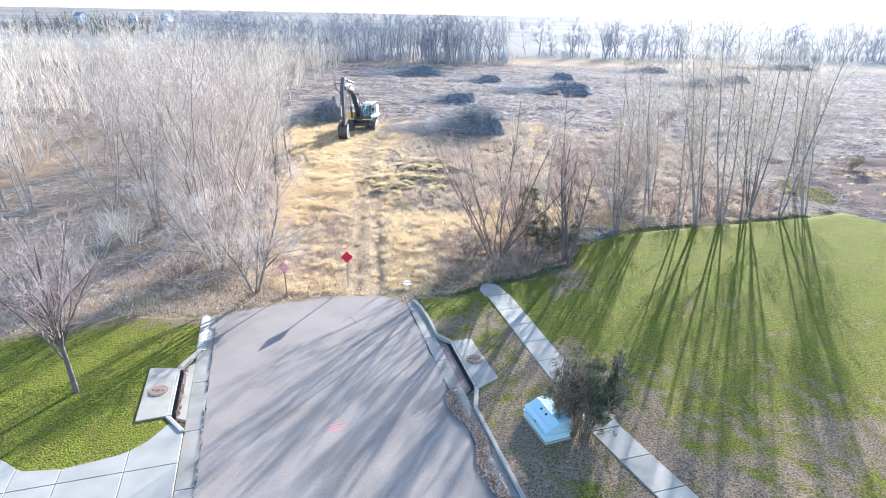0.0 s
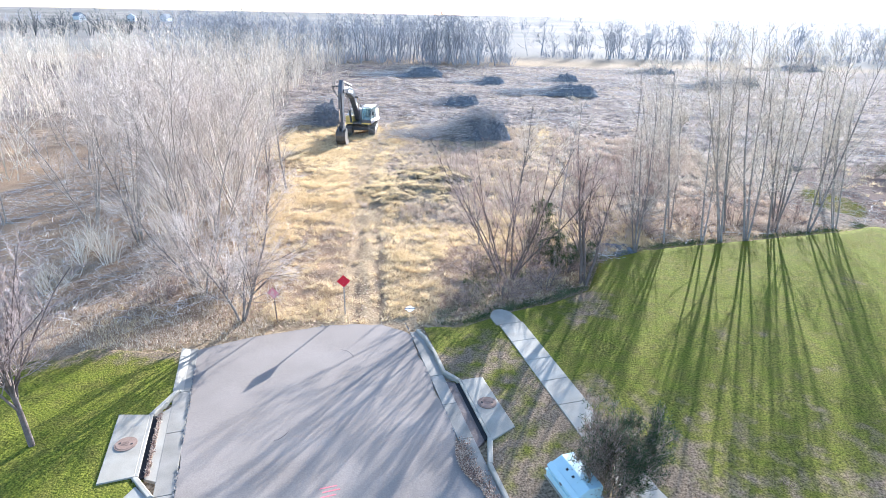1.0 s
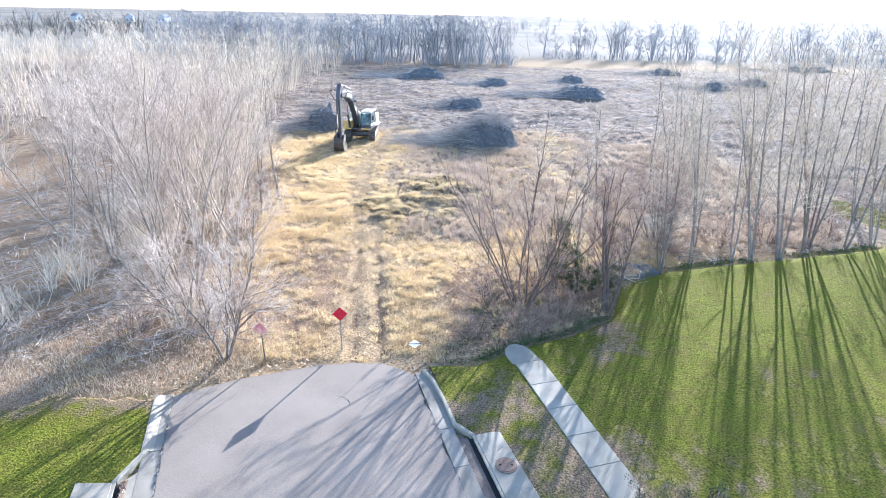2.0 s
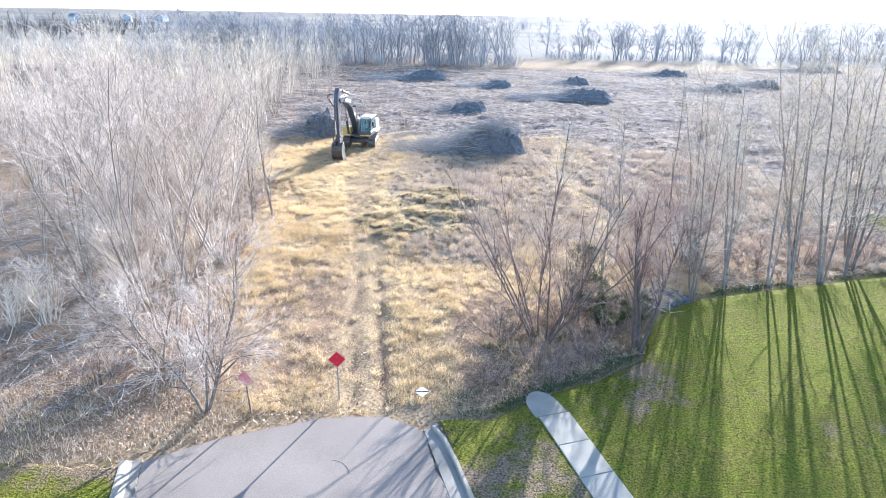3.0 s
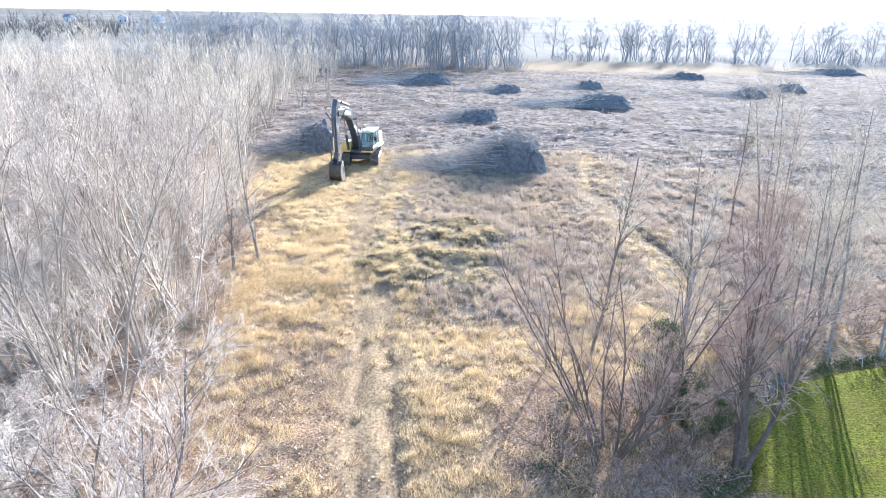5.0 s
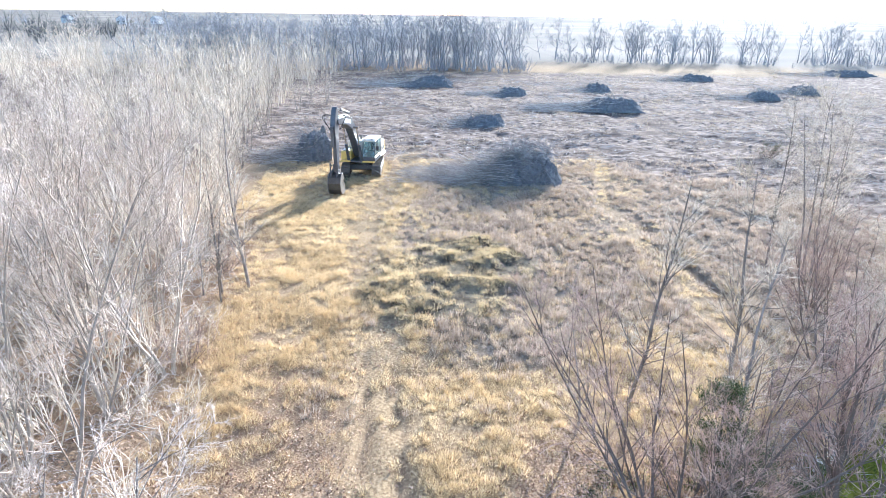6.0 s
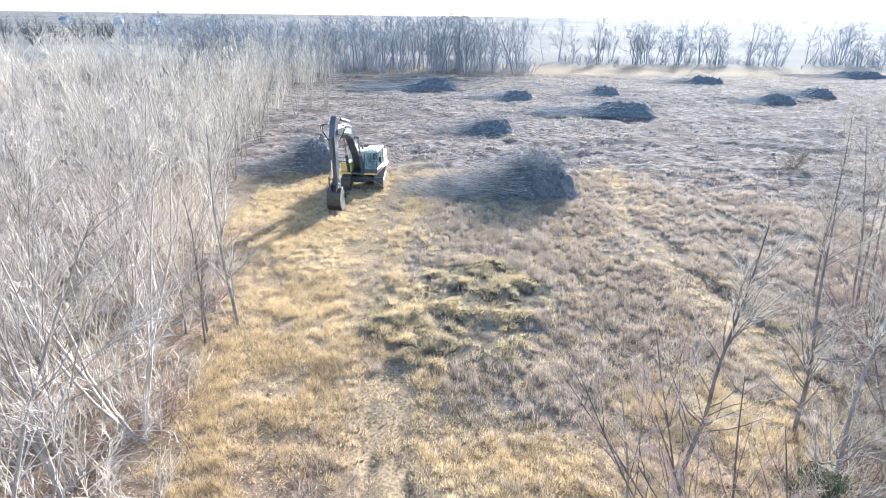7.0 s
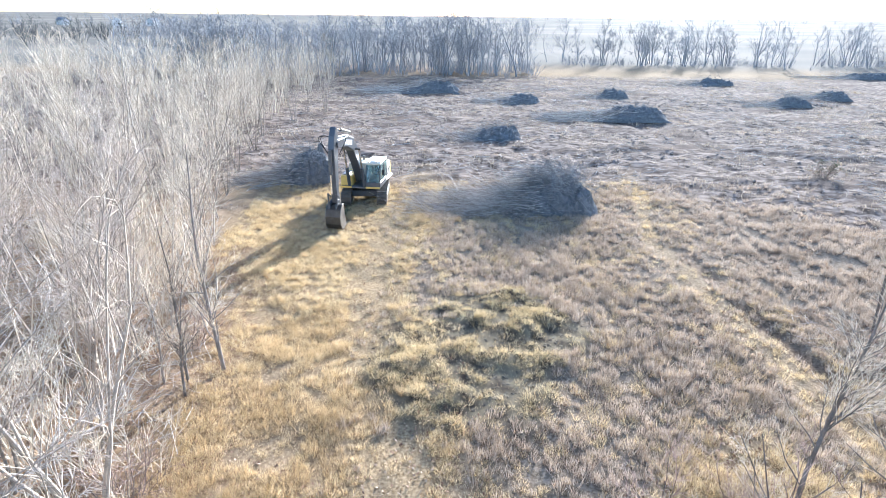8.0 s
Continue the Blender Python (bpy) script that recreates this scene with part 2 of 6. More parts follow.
def tubes(P, R, sides):
    """Tapered tubes along many polylines at once: P (m, n, 3), R (m, n). Gives verts and quads."""
    m, n, _ = P.shape
    T = np.gradient(P, axis=1)
    T /= np.linalg.norm(T, axis=2, keepdims=True) + 1e-9
    ref = np.where(np.abs(T[..., 2:3]) > 0.9, np.array([1.0, 0, 0]), np.array([0, 0, 1.0]))
    A = np.cross(T, ref)
    A /= np.linalg.norm(A, axis=2, keepdims=True) + 1e-9
    B = np.cross(T, A)
    ang = np.arange(sides) * 2 * np.pi / sides
    V = P[:, :, None, :] + R[:, :, None, None] * (np.cos(ang)[None, None, :, None] * A[:, :, None, :] + np.sin(ang)[None, None, :, None] * B[:, :, None, :])
    idx = np.arange(m * n * sides).reshape(m, n, sides)
    nxt = np.roll(idx, -1, axis=2)
    F = np.stack([idx[:, :-1], nxt[:, :-1], nxt[:, 1:], idx[:, 1:]], axis=-1).reshape(-1, 4)
    return V.reshape(-1, 3), F


def joined(pieces):
    """Verts and faces of several pieces as one."""
    vs, fs, o = [], [], 0
    for v, f in pieces:
        vs.append(v), fs.append(f + o)
        o += len(v)
    return np.concatenate(vs), np.concatenate(fs)


# ---- the lie of the land ----
SLOPE = 0.0192
TH = radians(16.5)                       # the street runs this far left of straight ahead
RU, RV, RO = np.array([-math.sin(TH), math.cos(TH)]), np.array([math.cos(TH), math.sin(TH)]), np.array([-5.0, 22.0])


def base_z(y):
    y = np.asarray(y, float)
    near = SLOPE * (y - 25)
    far = SLOPE * (35 + 15 * (1 - np.exp(-(np.maximum(y, 60) - 60) / 15)))
    return np.where(y < 60, near, far)


def sw(x, y):
    """Along and across the street, in metres."""
    dx, dy = np.asarray(x, float) - RO[0], np.asarray(y, float) - RO[1]
    return dx * RU[0] + dy * RU[1], dx * RV[0] + dy * RV[1]


def street(s, w, dz=0.0):
    """The place at s along and w across the street."""
    p = RO + s * RU + w * RV
    return (float(p[0]), float(p[1]), float(base_z(p[1])) + dz)


def trail_x(y):
    return np.interp(y, [28, 33, 38, 45, 51, 58, 65, 76], [-4.2, -4.7, -5.3, -5.9, -7.2, -8.0, -7.4, -6.2])


def track_x(y):
    return np.interp(y, [38, 41, 47, 54, 63, 73, 80], [11.2, 10.9, 10.3, 9.5, 9.0, 11.3, 12.5])


def lawn_edge_y(x):
    """Where the mown lawn to the right ends."""
    return np.interp(x, [0.5, 3, 5.2, 7.5, 9, 12, 27, 30, 33, 60, 200], [28.0, 29.6, 30.6, 32.2, 36.0, 37.8, 41.8, 43.0, 38.5, 20.0, -60])


def wood_x(y):
    """The wood's edge on the left."""
    return np.interp(y, [22, 26, 30, 40, 47, 55, 65, 80, 100, 125, 150, 165], [-24, -14, -10.5, -12, -13.5, -16, -19, -22, -25, -26, -25, 0])


def masks(x, y):
    """How far each kind of ground cover is there, 0 to 1."""
    x, y = np.asarray(x, float), np.asarray(y, float)
    n = fbm(x, y, 5.0, 3) - 0.5
    n2 = fbm(x, y, 1.6, 9) - 0.5
    wood = smooth(-1.2, 1.2, wood_x(y) - x + 3 * n)
    clod = smooth(1.15, 0.75, np.hypot((x + 2.6) / 4.6, (y - 50) / 5.2) + 0.9 * n + 0.8 * n2)
    trail = 0.7 * smooth(1.7, 0.6, np.abs(x - trail_x(y)) + 1.2 * n2) * smooth(27, 29, y) * smooth(84, 76, y)
    ruts = 0.8 * smooth(0.24, 0.05, np.abs(x - trail_x(y) + 0.55 + 0.8 * n)) * smooth(46, 38, y) + smooth(0.26, 0.06, np.abs(x - trail_x(y) - 0.68 + 0.8 * n)) * smooth(43, 37, y)
    # ditch right of the track, its shadow put in with the ruts' dark colour
    ruts = ruts + 0.9 * smooth(0.75, 0.2, np.abs(x - track_x(y) - 1.15 + 0.8 * n)) * smooth(41, 44, y) * smooth(64, 56, y)
    ruts = ruts * smooth(27.5, 29, y) * smooth(0.25, 0.45, fbm(x, y, 1.5, 12))
    track = 0.5 * smooth(1.2, 0.3, np.abs(x - track_x(y)) + 1.2 * n2) * smooth(39, 42, y) * smooth(82, 76, y)
    cleared = smooth(68, 80, y + 10 * n + 0.9 * np.maximum(0, x - 10)) * smooth(172, 160, y + 10 * n)
    orange = 0.85 * smooth(1.35, 0.4, np.hypot((x + 10.4) / 4.2, (y - 46.5) / 8.0) + 1.3 * n + 0.5 * n2)
    sage = smooth(-0.4, 0.4, np.minimum(x - trail_x(y) - 2.2, np.minimum(y - 43, 76 - y) * 0.4) / 2 + 1.5 * n) * (1 - cleared)
    litter = smooth(1.15, 0.7, np.hypot((x + 8.6) / 2.8, (y - 35) / 5.5) + 1.2 * n) + 0.8 * smooth(3.2, 1.0, x - wood_x(y) + 3 * n2) * (y < 62)
    litter = litter + smooth(-0.5, 0.5, np.minimum(np.minimum(x + 0.5, 9.5 - x), np.minimum(y - 28, 37.5 - y)) + 3 * n)
    return dict(litter=np.clip(litter, 0, 1), wood=wood, clod=clod, trail=trail, ruts=np.clip(ruts, 0, 1), track=track, cleared=cleared, orange=orange, sage=sage)


def ground_z(x, y):
    """Height of the field and wood floor."""
    x, y = np.asarray(x, float), np.asarray(y, float)
    k = masks(x, y)
    z = base_z(y)
    wild = smooth(26.5, 30, y) * smooth(-0.5, 1.5, y - lawn_edge_y(x) + 60 * (x < 0.5))
    z = z + wild * ((fbm(x, y, 6, 21) - 0.5) * 0.35 + (value_noise(x, y, 0.9, 5) - 0.5) * 0.07)
    z = z + wild * k["clod"] * (0.08 + 0.85 * np.maximum(0, fbm(x, y, 1.15, 31) - 0.42))
    z = z + k["cleared"] * ((fbm(x, y * 1.3, 2.4, 41) - 0.5) * 0.65 + (value_noise(x, y, 0.9, 42) - 0.5) * 0.12)
    z = z - 0.20 * k["ruts"] * wild - 0.05 * k["trail"] * wild - 0.12 * k["track"] * wild
    far = smooth(220, 500, np.hypot(x, y))
    z = z - far * 1.0 + far * (fbm(x, y, 400, 51) - 0.5) * 5
    return z


# ---- ground ----
def spaced(stops):
    """Coordinates from stops of (value, spacing up to the next)."""
    out = []
    for (a, d), (b, _) in zip(stops, stops[1:]):
        out += list(np.linspace(a, b, max(2, round((b - a) / d)) + 1)[:-1])
    return np.array(out + [stops[-1][0]])


def ground_material():
    m = bpy.data.materials.new("rough_ground")
    m.use_nodes = True
    nt = m.node_tree
    b = nt.nodes["Principled BSDF"]
    geo = nt.nodes.new("ShaderNodeNewGeometry")

    def noise_node(scale, detail=5, stretch=None):
        n = nt.nodes.new("ShaderNodeTexNoise")
        n.inputs["Scale"].default_value, n.inputs["Detail"].default_value = scale, detail
        src = geo.outputs["Position"]
        if stretch:
            mp = nt.nodes.new("ShaderNodeMapping")
            mp.inputs["Scale"].default_value = stretch
            nt.links.new(src, mp.inputs[0])
            src = mp.outputs[0]
        nt.links.new(src, n.inputs["Vector"])
        return n

    def ramp_of(src, lo, hi, a, c):
        r = nt.nodes.new("ShaderNodeValToRGB")
        r.color_ramp.elements[0].position, r.color_ramp.elements[1].position = lo, hi
        r.color_ramp.elements[0].color, r.color_ramp.elements[1].color = (*a, 1), (*c, 1)
        nt.links.new(src, r.inputs[0])
        return r.outputs[0]

    def blend(fac, a, c):
        x = nt.nodes.new("ShaderNodeMix")
        x.data_type = "RGBA"
        nt.links.new(fac, x.inputs[0])
        nt.links.new(a, x.inputs[6])
        nt.links.new(c, x.inputs[7])
        return x.outputs[2]

    def attribute(name):
        a = nt.nodes.new("ShaderNodeAttribute")
        a.attribute_name = name
        return a.outputs["Fac"]
    fine, mid, big = noise_node(9, 8), noise_node(1.3, 6), noise_node(0.25, 4)
    streak = noise_node(2.2, 10, (0.5, 0.9, 1))
    colour = ramp_of(fine.outputs[0], 0.32, 0.68, (0.16, 0.108, 0.062), (0.43, 0.32, 0.195))          # straw field
    wood = ramp_of(mid.outputs[0], 0.3, 0.7, (0.14, 0.096, 0.064), (0.41, 0.305, 0.205))
    colour = blend(attribute("wood"), colour, wood)
    brown = ramp_of(noise_node(16, 6).outputs[0], 0.36, 0.66, (0.165, 0.102, 0.06), (0.46, 0.33, 0.21))
    colour = blend(attribute("litter"), colour, brown)
    grey = ramp_of(fine.outputs[0], 0.32, 0.7, (0.13, 0.10, 0.07), (0.35, 0.28, 0.21))
    colour = blend(attribute("sage"), colour, grey)
    rust = ramp_of(fine.outputs[0], 0.32, 0.7, (0.17, 0.12, 0.075), (0.40, 0.30, 0.19))
    colour = blend(attribute("orange"), colour, rust)
    mud = ramp_of(streak.outputs[0], 0.44, 0.58, (0.07, 0.053, 0.044), (0.34, 0.275, 0.228))
    mud2 = ramp_of(mid.outputs[0], 0.42, 0.60, (0.07, 0.053, 0.044), (0.34, 0.275, 0.228))
    half = nt.nodes.new("ShaderNodeMix")
    half.data_type = "RGBA"
    half.inputs[0].default_value = 0.45
    nt.links.new(mud, half.inputs[6]), nt.links.new(mud2, half.inputs[7])
    band = ramp_of(noise_node(0.42, 5, (0.32, 1.0, 1)).outputs[0], 0.50, 0.60, (0, 0, 0), (0.75, 0.75, 0.75))
    wet = ramp_of(fine.outputs[0], 0.34, 0.68, (0.05, 0.037, 0.03), (0.20, 0.152, 0.122))
    colour = blend(attribute("cleared"), colour, blend(band, half.outputs[2], wet))
    path = ramp_of(fine.outputs[0], 0.3, 0.7, (0.18, 0.125, 0.072), (0.48, 0.36, 0.215))
    colour = blend(attribute("trail"), colour, path)
    colour = blend(attribute("track"), colour, path)
    clod = ramp_of(mid.outputs[0], 0.35, 0.65, (0.05, 0.04, 0.032), (0.25, 0.205, 0.135))
    colour = blend(attribute("clod"), colour, clod)
    # brown of the ruts, which also paints the shadow in the trackside ditch
    rut_and_shade = ramp_of(fine.outputs[0], 0.3, 0.7, (0.10, 0.07, 0.048), (0.28, 0.20, 0.135))
    colour = blend(attribute("ruts"), colour, rut_and_shade)
    soil = ramp_of(fine.outputs[0], 0.3, 0.7, (0.08, 0.055, 0.043), (0.20, 0.145, 0.115))
    colour = blend(attribute("plough"), colour, soil)
    field = ramp_of(noise_node(0.009, 3, (0.6, 1.2, 1)).outputs[0], 0.38, 0.64, (0.15, 0.138, 0.12), (0.27, 0.24, 0.20))
    colour = blend(attribute("far"), colour, field)
    nt.links.new(colour, b.inputs["Base Color"])
    b.inputs["Roughness"].default_value = 1.0
    b.inputs["Specular IOR Level"].default_value = 0.02
    bp = nt.nodes.new("ShaderNodeBump")
    bp.inputs["Strength"].default_value, bp.inputs["Distance"].default_value = 0.3, 0.04
    nt.links.new(fine.outputs[0], bp.inputs["Height"])
    nt.links.new(bp.outputs[0], b.inputs["Normal"])
    return m


def make_ground():
    xs = spaced([(-2600, 300), (-500, 60), (-140, 8), (-60, 1.2), (-18, 0.32), (16, 0.5), (42, 1.5), (120, 12), (500, 70), (2600, 1)])
    ys = spaced([(-400, 60), (-40, 6), (8, 1.0), (26, 0.3), (62, 0.6), (90, 1.3), (175, 8), (500, 60), (1200, 200), (4200, 1)])
    X, Y = np.meshgrid(xs, ys)
    x, y = X.ravel(), Y.ravel()
    z = ground_z(x, y)
    s, w = sw(x, y)
    built = smooth(28.8, 27.4, y) * (x > -40) + smooth(1.0, -0.5, y - lawn_edge_y(x)) * (x > 0)
    z = z - 0.10 * np.clip(built, 0, 1)
    nx, ny = len(xs), len(ys)
    i = np.arange(nx * ny).reshape(ny, nx)
    F = np.stack([i[:-1, :-1], i[:-1, 1:], i[1:, 1:], i[1:, :-1]], -1).reshape(-1, 4)
    me = fast_mesh("ground", np.c_[x, y, z], F, ground_material(), flat=False)
    k = masks(x, y)
    k["plough"] = smooth(-1.0, 1.0, np.minimum(np.minimum(x - 31.0, y - lawn_edge_y(x) - 0.5), 60 - y) + 2 * (fbm(x, y, 3, 8) - 0.5))
    k["far"] = smooth(178, 215, y + 0.1 * np.abs(x)) + smooth(90, 160, np.abs(x)) * smooth(60, 120, y)
    for name, v in k.items():
        a = me.attributes.new(name, "FLOAT", "POINT")
        a.data.foreach_set("value", np.clip(v, 0, 1).astype(np.float32))
    tagged(new("ground", me), "dry grass field, wood floor and cleared muddy ground", "ground", kind="structure")


make_ground()


def lawn_material(name, patchy):
    m = bpy.data.materials.new(name)
    m.use_nodes = True
    nt = m.node_tree
    b = nt.nodes["Principled BSDF"]
    geo = nt.nodes.new("ShaderNodeNewGeometry")
    fine, mid, big = (nt.nodes.new("ShaderNodeTexNoise") for _ in range(3))
    for n, s, d in ((fine, 14, 8), (mid, 1.4, 6), (big, 0.16, 4)):
        n.inputs["Scale"].default_value, n.inputs["Detail"].default_value = s, d
        nt.links.new(geo.outputs["Position"], n.inputs["Vector"])

    def ramp_of(src, lo, hi, a, c):
        r = nt.nodes.new("ShaderNodeValToRGB")
        r.color_ramp.elements[0].position, r.color_ramp.elements[1].position = lo, hi
        r.color_ramp.elements[0].color, r.color_ramp.elements[1].color = a, c
        nt.links.new(src, r.inputs[0])
        return r
    green = ramp_of(fine.outputs[0], 0.3, 0.7, (0.043, 0.053, 0.009, 1), (0.22, 0.225, 0.03, 1))
    dry = ramp_of(fine.outputs[0], 0.3, 0.7, (0.075, 0.052, 0.032, 1), (0.33, 0.24, 0.155, 1))
    olive = ramp_of(fine.outputs[0], 0.3, 0.7, (0.048, 0.046, 0.012, 1), (0.22, 0.19, 0.042, 1))
    var = ramp_of(mid.outputs[0], 0.42, 0.66, (0, 0, 0, 1), (0.75, 0.75, 0.75, 1))
    gmix = nt.nodes.new("ShaderNodeMix")
    gmix.data_type = "RGBA"
    nt.links.new(var.outputs[0], gmix.inputs[0])
    nt.links.new(green.outputs[0], gmix.inputs[6])
    nt.links.new(olive.outputs[0], gmix.inputs[7])
    att = nt.nodes.new("ShaderNodeAttribute")
    att.attribute_name = "dry"
    add = nt.nodes.new("ShaderNodeMath")
    add.operation = "ADD"
    nt.links.new(att.outputs["Fac"], add.inputs[0])
    nt.links.new(mid.outputs[0], add.inputs[1])
    tired = nt.nodes.new("ShaderNodeMath")
    tired.operation = "MULTIPLY_ADD"
    tired.inputs[1].default_value = 0.6
    nt.links.new(att.outputs["Fac"], tired.inputs[0])
    nt.links.new(mid.outputs[0], tired.inputs[2])
    nt.links.new(tired.outputs[0], var.inputs[0])
    f = ramp_of(add.outputs[0], 0.74, 1.04, (0, 0, 0, 1), (patchy, patchy, patchy, 1))
    x = nt.nodes.new("ShaderNodeMix")
    x.data_type = "RGBA"
    nt.links.new(f.outputs[0], x.inputs[0])
    nt.links.new(gmix.outputs[2], x.inputs[6])
    nt.links.new(dry.outputs[0], x.inputs[7])
    nt.links.new(x.outputs[2], b.inputs["Base Color"])
    b.inputs["Roughness"].default_value = 0.95
    b.inputs["Specular IOR Level"].default_value = 0.035
    bp = nt.nodes.new("ShaderNodeBump")
    bp.inputs["Strength"].default_value, bp.inputs["Distance"].default_value = 0.8, 0.05
    nt.links.new(fine.outputs[0], bp.inputs["Height"])
    nt.links.new(bp.outputs[0], b.inputs["Normal"])
    return m


def dryness_right(x, y):
    s, w = sw(x, y)
    strip = smooth(9.0, 8.4, w) * smooth(3.5, 0.5, s)
    near = smooth(27, 17, y) * smooth(60, 22, x)
    left = smooth(12, 7, x) * smooth(30, 22, y) * 0.6
    return np.clip(0.42 * strip + 0.38 * near + 0.16 * left, 0, 0.45) + 0.55 * (fbm(x, y, 2.6, 14) - 0.47) + 0.16 * (value_noise(x, y, 0.7, 15) - 0.5) + 0.3 * smooth(3.0, 1.2, np.hypot(x - 6.3, y - 30.0))


def sheet(name, x, y, z, shape, mat, attr=None):
    ny, nx = shape
    i = np.arange(nx * ny).reshape(ny, nx)
    F = np.stack([i[:-1, :-1], i[:-1, 1:], i[1:, 1:], i[1:, :-1]], -1).reshape(-1, 4)
    me = fast_mesh(name, np.c_[x, y, z], F, mat, flat=False)
    for k, v in (attr or {}).items():
        a = me.attributes.new(k, "FLOAT", "POINT")
        a.data.foreach_set("value", v.astype(np.float32))
    return new(name, me)


LAWN_DZ = 0.085
LAWN_W, LAWN_S = [-60, -25, -13.9, -12, -8.5, -5.3], [-4.0, 2.5, 5.2, 5.75, 5.85, 5.0]      # upper edge of the left lawn


def make_lawn_right():
    # rows run across, from the kerb's back out to the right, and along from behind the camera to the tree line
    q = np.concatenate([np.linspace(0, 12, 40), np.linspace(12.6, 36, 48), np.linspace(38, 110, 12)])
    t = np.linspace(0, 1, 110)
    W, T = np.meshgrid(q, t)
    w = 5.22 + W
    # march each column up to the lawn's edge
    top = np.empty_like(q)
    for j, ww in enumerate(5.22 + q):
        ss = np.linspace(-60, 60, 1201)
        p = RO[None, :] + ss[:, None] * RU[None, :] + ww * RV[None, :]
        inside = p[:, 1] < lawn_edge_y(p[:, 0]) - 0.02
        top[j] = ss[inside].max() if inside.any() else -60
    s = -45 + (top[None, :] + 45) * T
    s = np.maximum(s, -60)
    x = RO[0] + s * RU[0] + w * RV[0]
    y = RO[1] + s * RU[1] + w * RV[1]
    z = base_z(y) + LAWN_DZ + (fbm(x, y, 3, 61) - 0.5) * 0.05 * smooth(0.2, 1.5, W) - 0.25 * (T >= 1.0)
    z = z - 0.25 * (w < np.interp(s, [-5.1, -4.98, -3.75, -0.3, 0.5, 0.6], [0, 5.16, 5.6, 5.6, 5.14, 0]))
    ob = sheet("lawn_right", x.ravel(), y.ravel(), z.ravel(), W.shape, lawn_material("mown_lawn", 1.0), dict(dry=dryness_right(x, y).ravel()))
    tagged(ob, "mown green lawn with dry brown patches beside the street", "lawn", kind="structure")


make_lawn_right()


def drive_edge_s(w):
    """Upper edge of the drive's flare as s over w (w is negative)."""
    return np.interp(w, [-30, -13.5, -12.2, -11.06, -10.19, -8.92, -7.12, -6.42, -5.88, -5.5], [-1.9, -1.9, -2.3, -3.46, -4.3, -4.54, -4.28, -3.75, -2.96, -2.5])


def make_lawn_left():
    q = np.concatenate([np.linspace(0, 9, 46), np.linspace(9.5, 60, 30)])
    t = np.linspace(0, 1, 60)
    W, T = np.meshgrid(q, t)
    w = -5.32 - W
    lo = drive_edge_s(w)
    hi = np.interp(w, LAWN_W, LAWN_S) + 1.1 * (fbm(w, w * 0, 1.0, 4) - 0.5)
    s = lo + (hi - lo) * T
    x = RO[0] + s * RU[0] + w * RV[0]
    y = RO[1] + s * RU[1] + w * RV[1]
    z = base_z(y) + LAWN_DZ - 0.2 * ((T >= 1) | (W >= 60)) - 0.25 * (w > np.interp(s, [-3.7, -3.62, -2.6, 0.58, 1.85, 1.95], [0, -5.38, -5.98, -5.96, -5.24, 0]))
    dry = 0.10 + 0.5 * smooth(0.75, 1.0, T) + 0.2 * (fbm(x, y, 2, 5) - 0.5)
    ob = sheet("lawn_left", x.ravel(), y.ravel(), z.ravel(), W.shape, lawn_material("green_lawn", 1.0), dict(dry=dry.ravel() - 0.12))
    tagged(ob, "short green lawn between drive and wood", "lawn", kind="structure")


make_lawn_left()


# ---- street ----
def slab_bm(outline, z_top, thick, bevel=0.012):
    """A slab over an outline of (s, w) on the sloping ground; its top lies z_top over the street's level."""
    bm = bmesh.new()
    upper = [bm.verts.new(street(s, w, z_top)) for s, w in outline]
    lower = [bm.verts.new(street(s, w, z_top - thick)) for s, w in outline]
    n = len(outline)
    bm.faces.new(upper), bm.faces.new(lower[::-1])
    for i in range(n):
        bm.faces.new((upper[i], lower[i], lower[(i + 1) % n], upper[(i + 1) % n]))
    bmesh.ops.recalc_face_normals(bm, faces=bm.faces)
    if bevel:
        edges = [e for e in bm.edges if e.verts[0] in upper and e.verts[1] in upper]
        bmesh.ops.bevel(bm, geom=edges, offset=bevel, segments=1, affect="EDGES")
    return bm


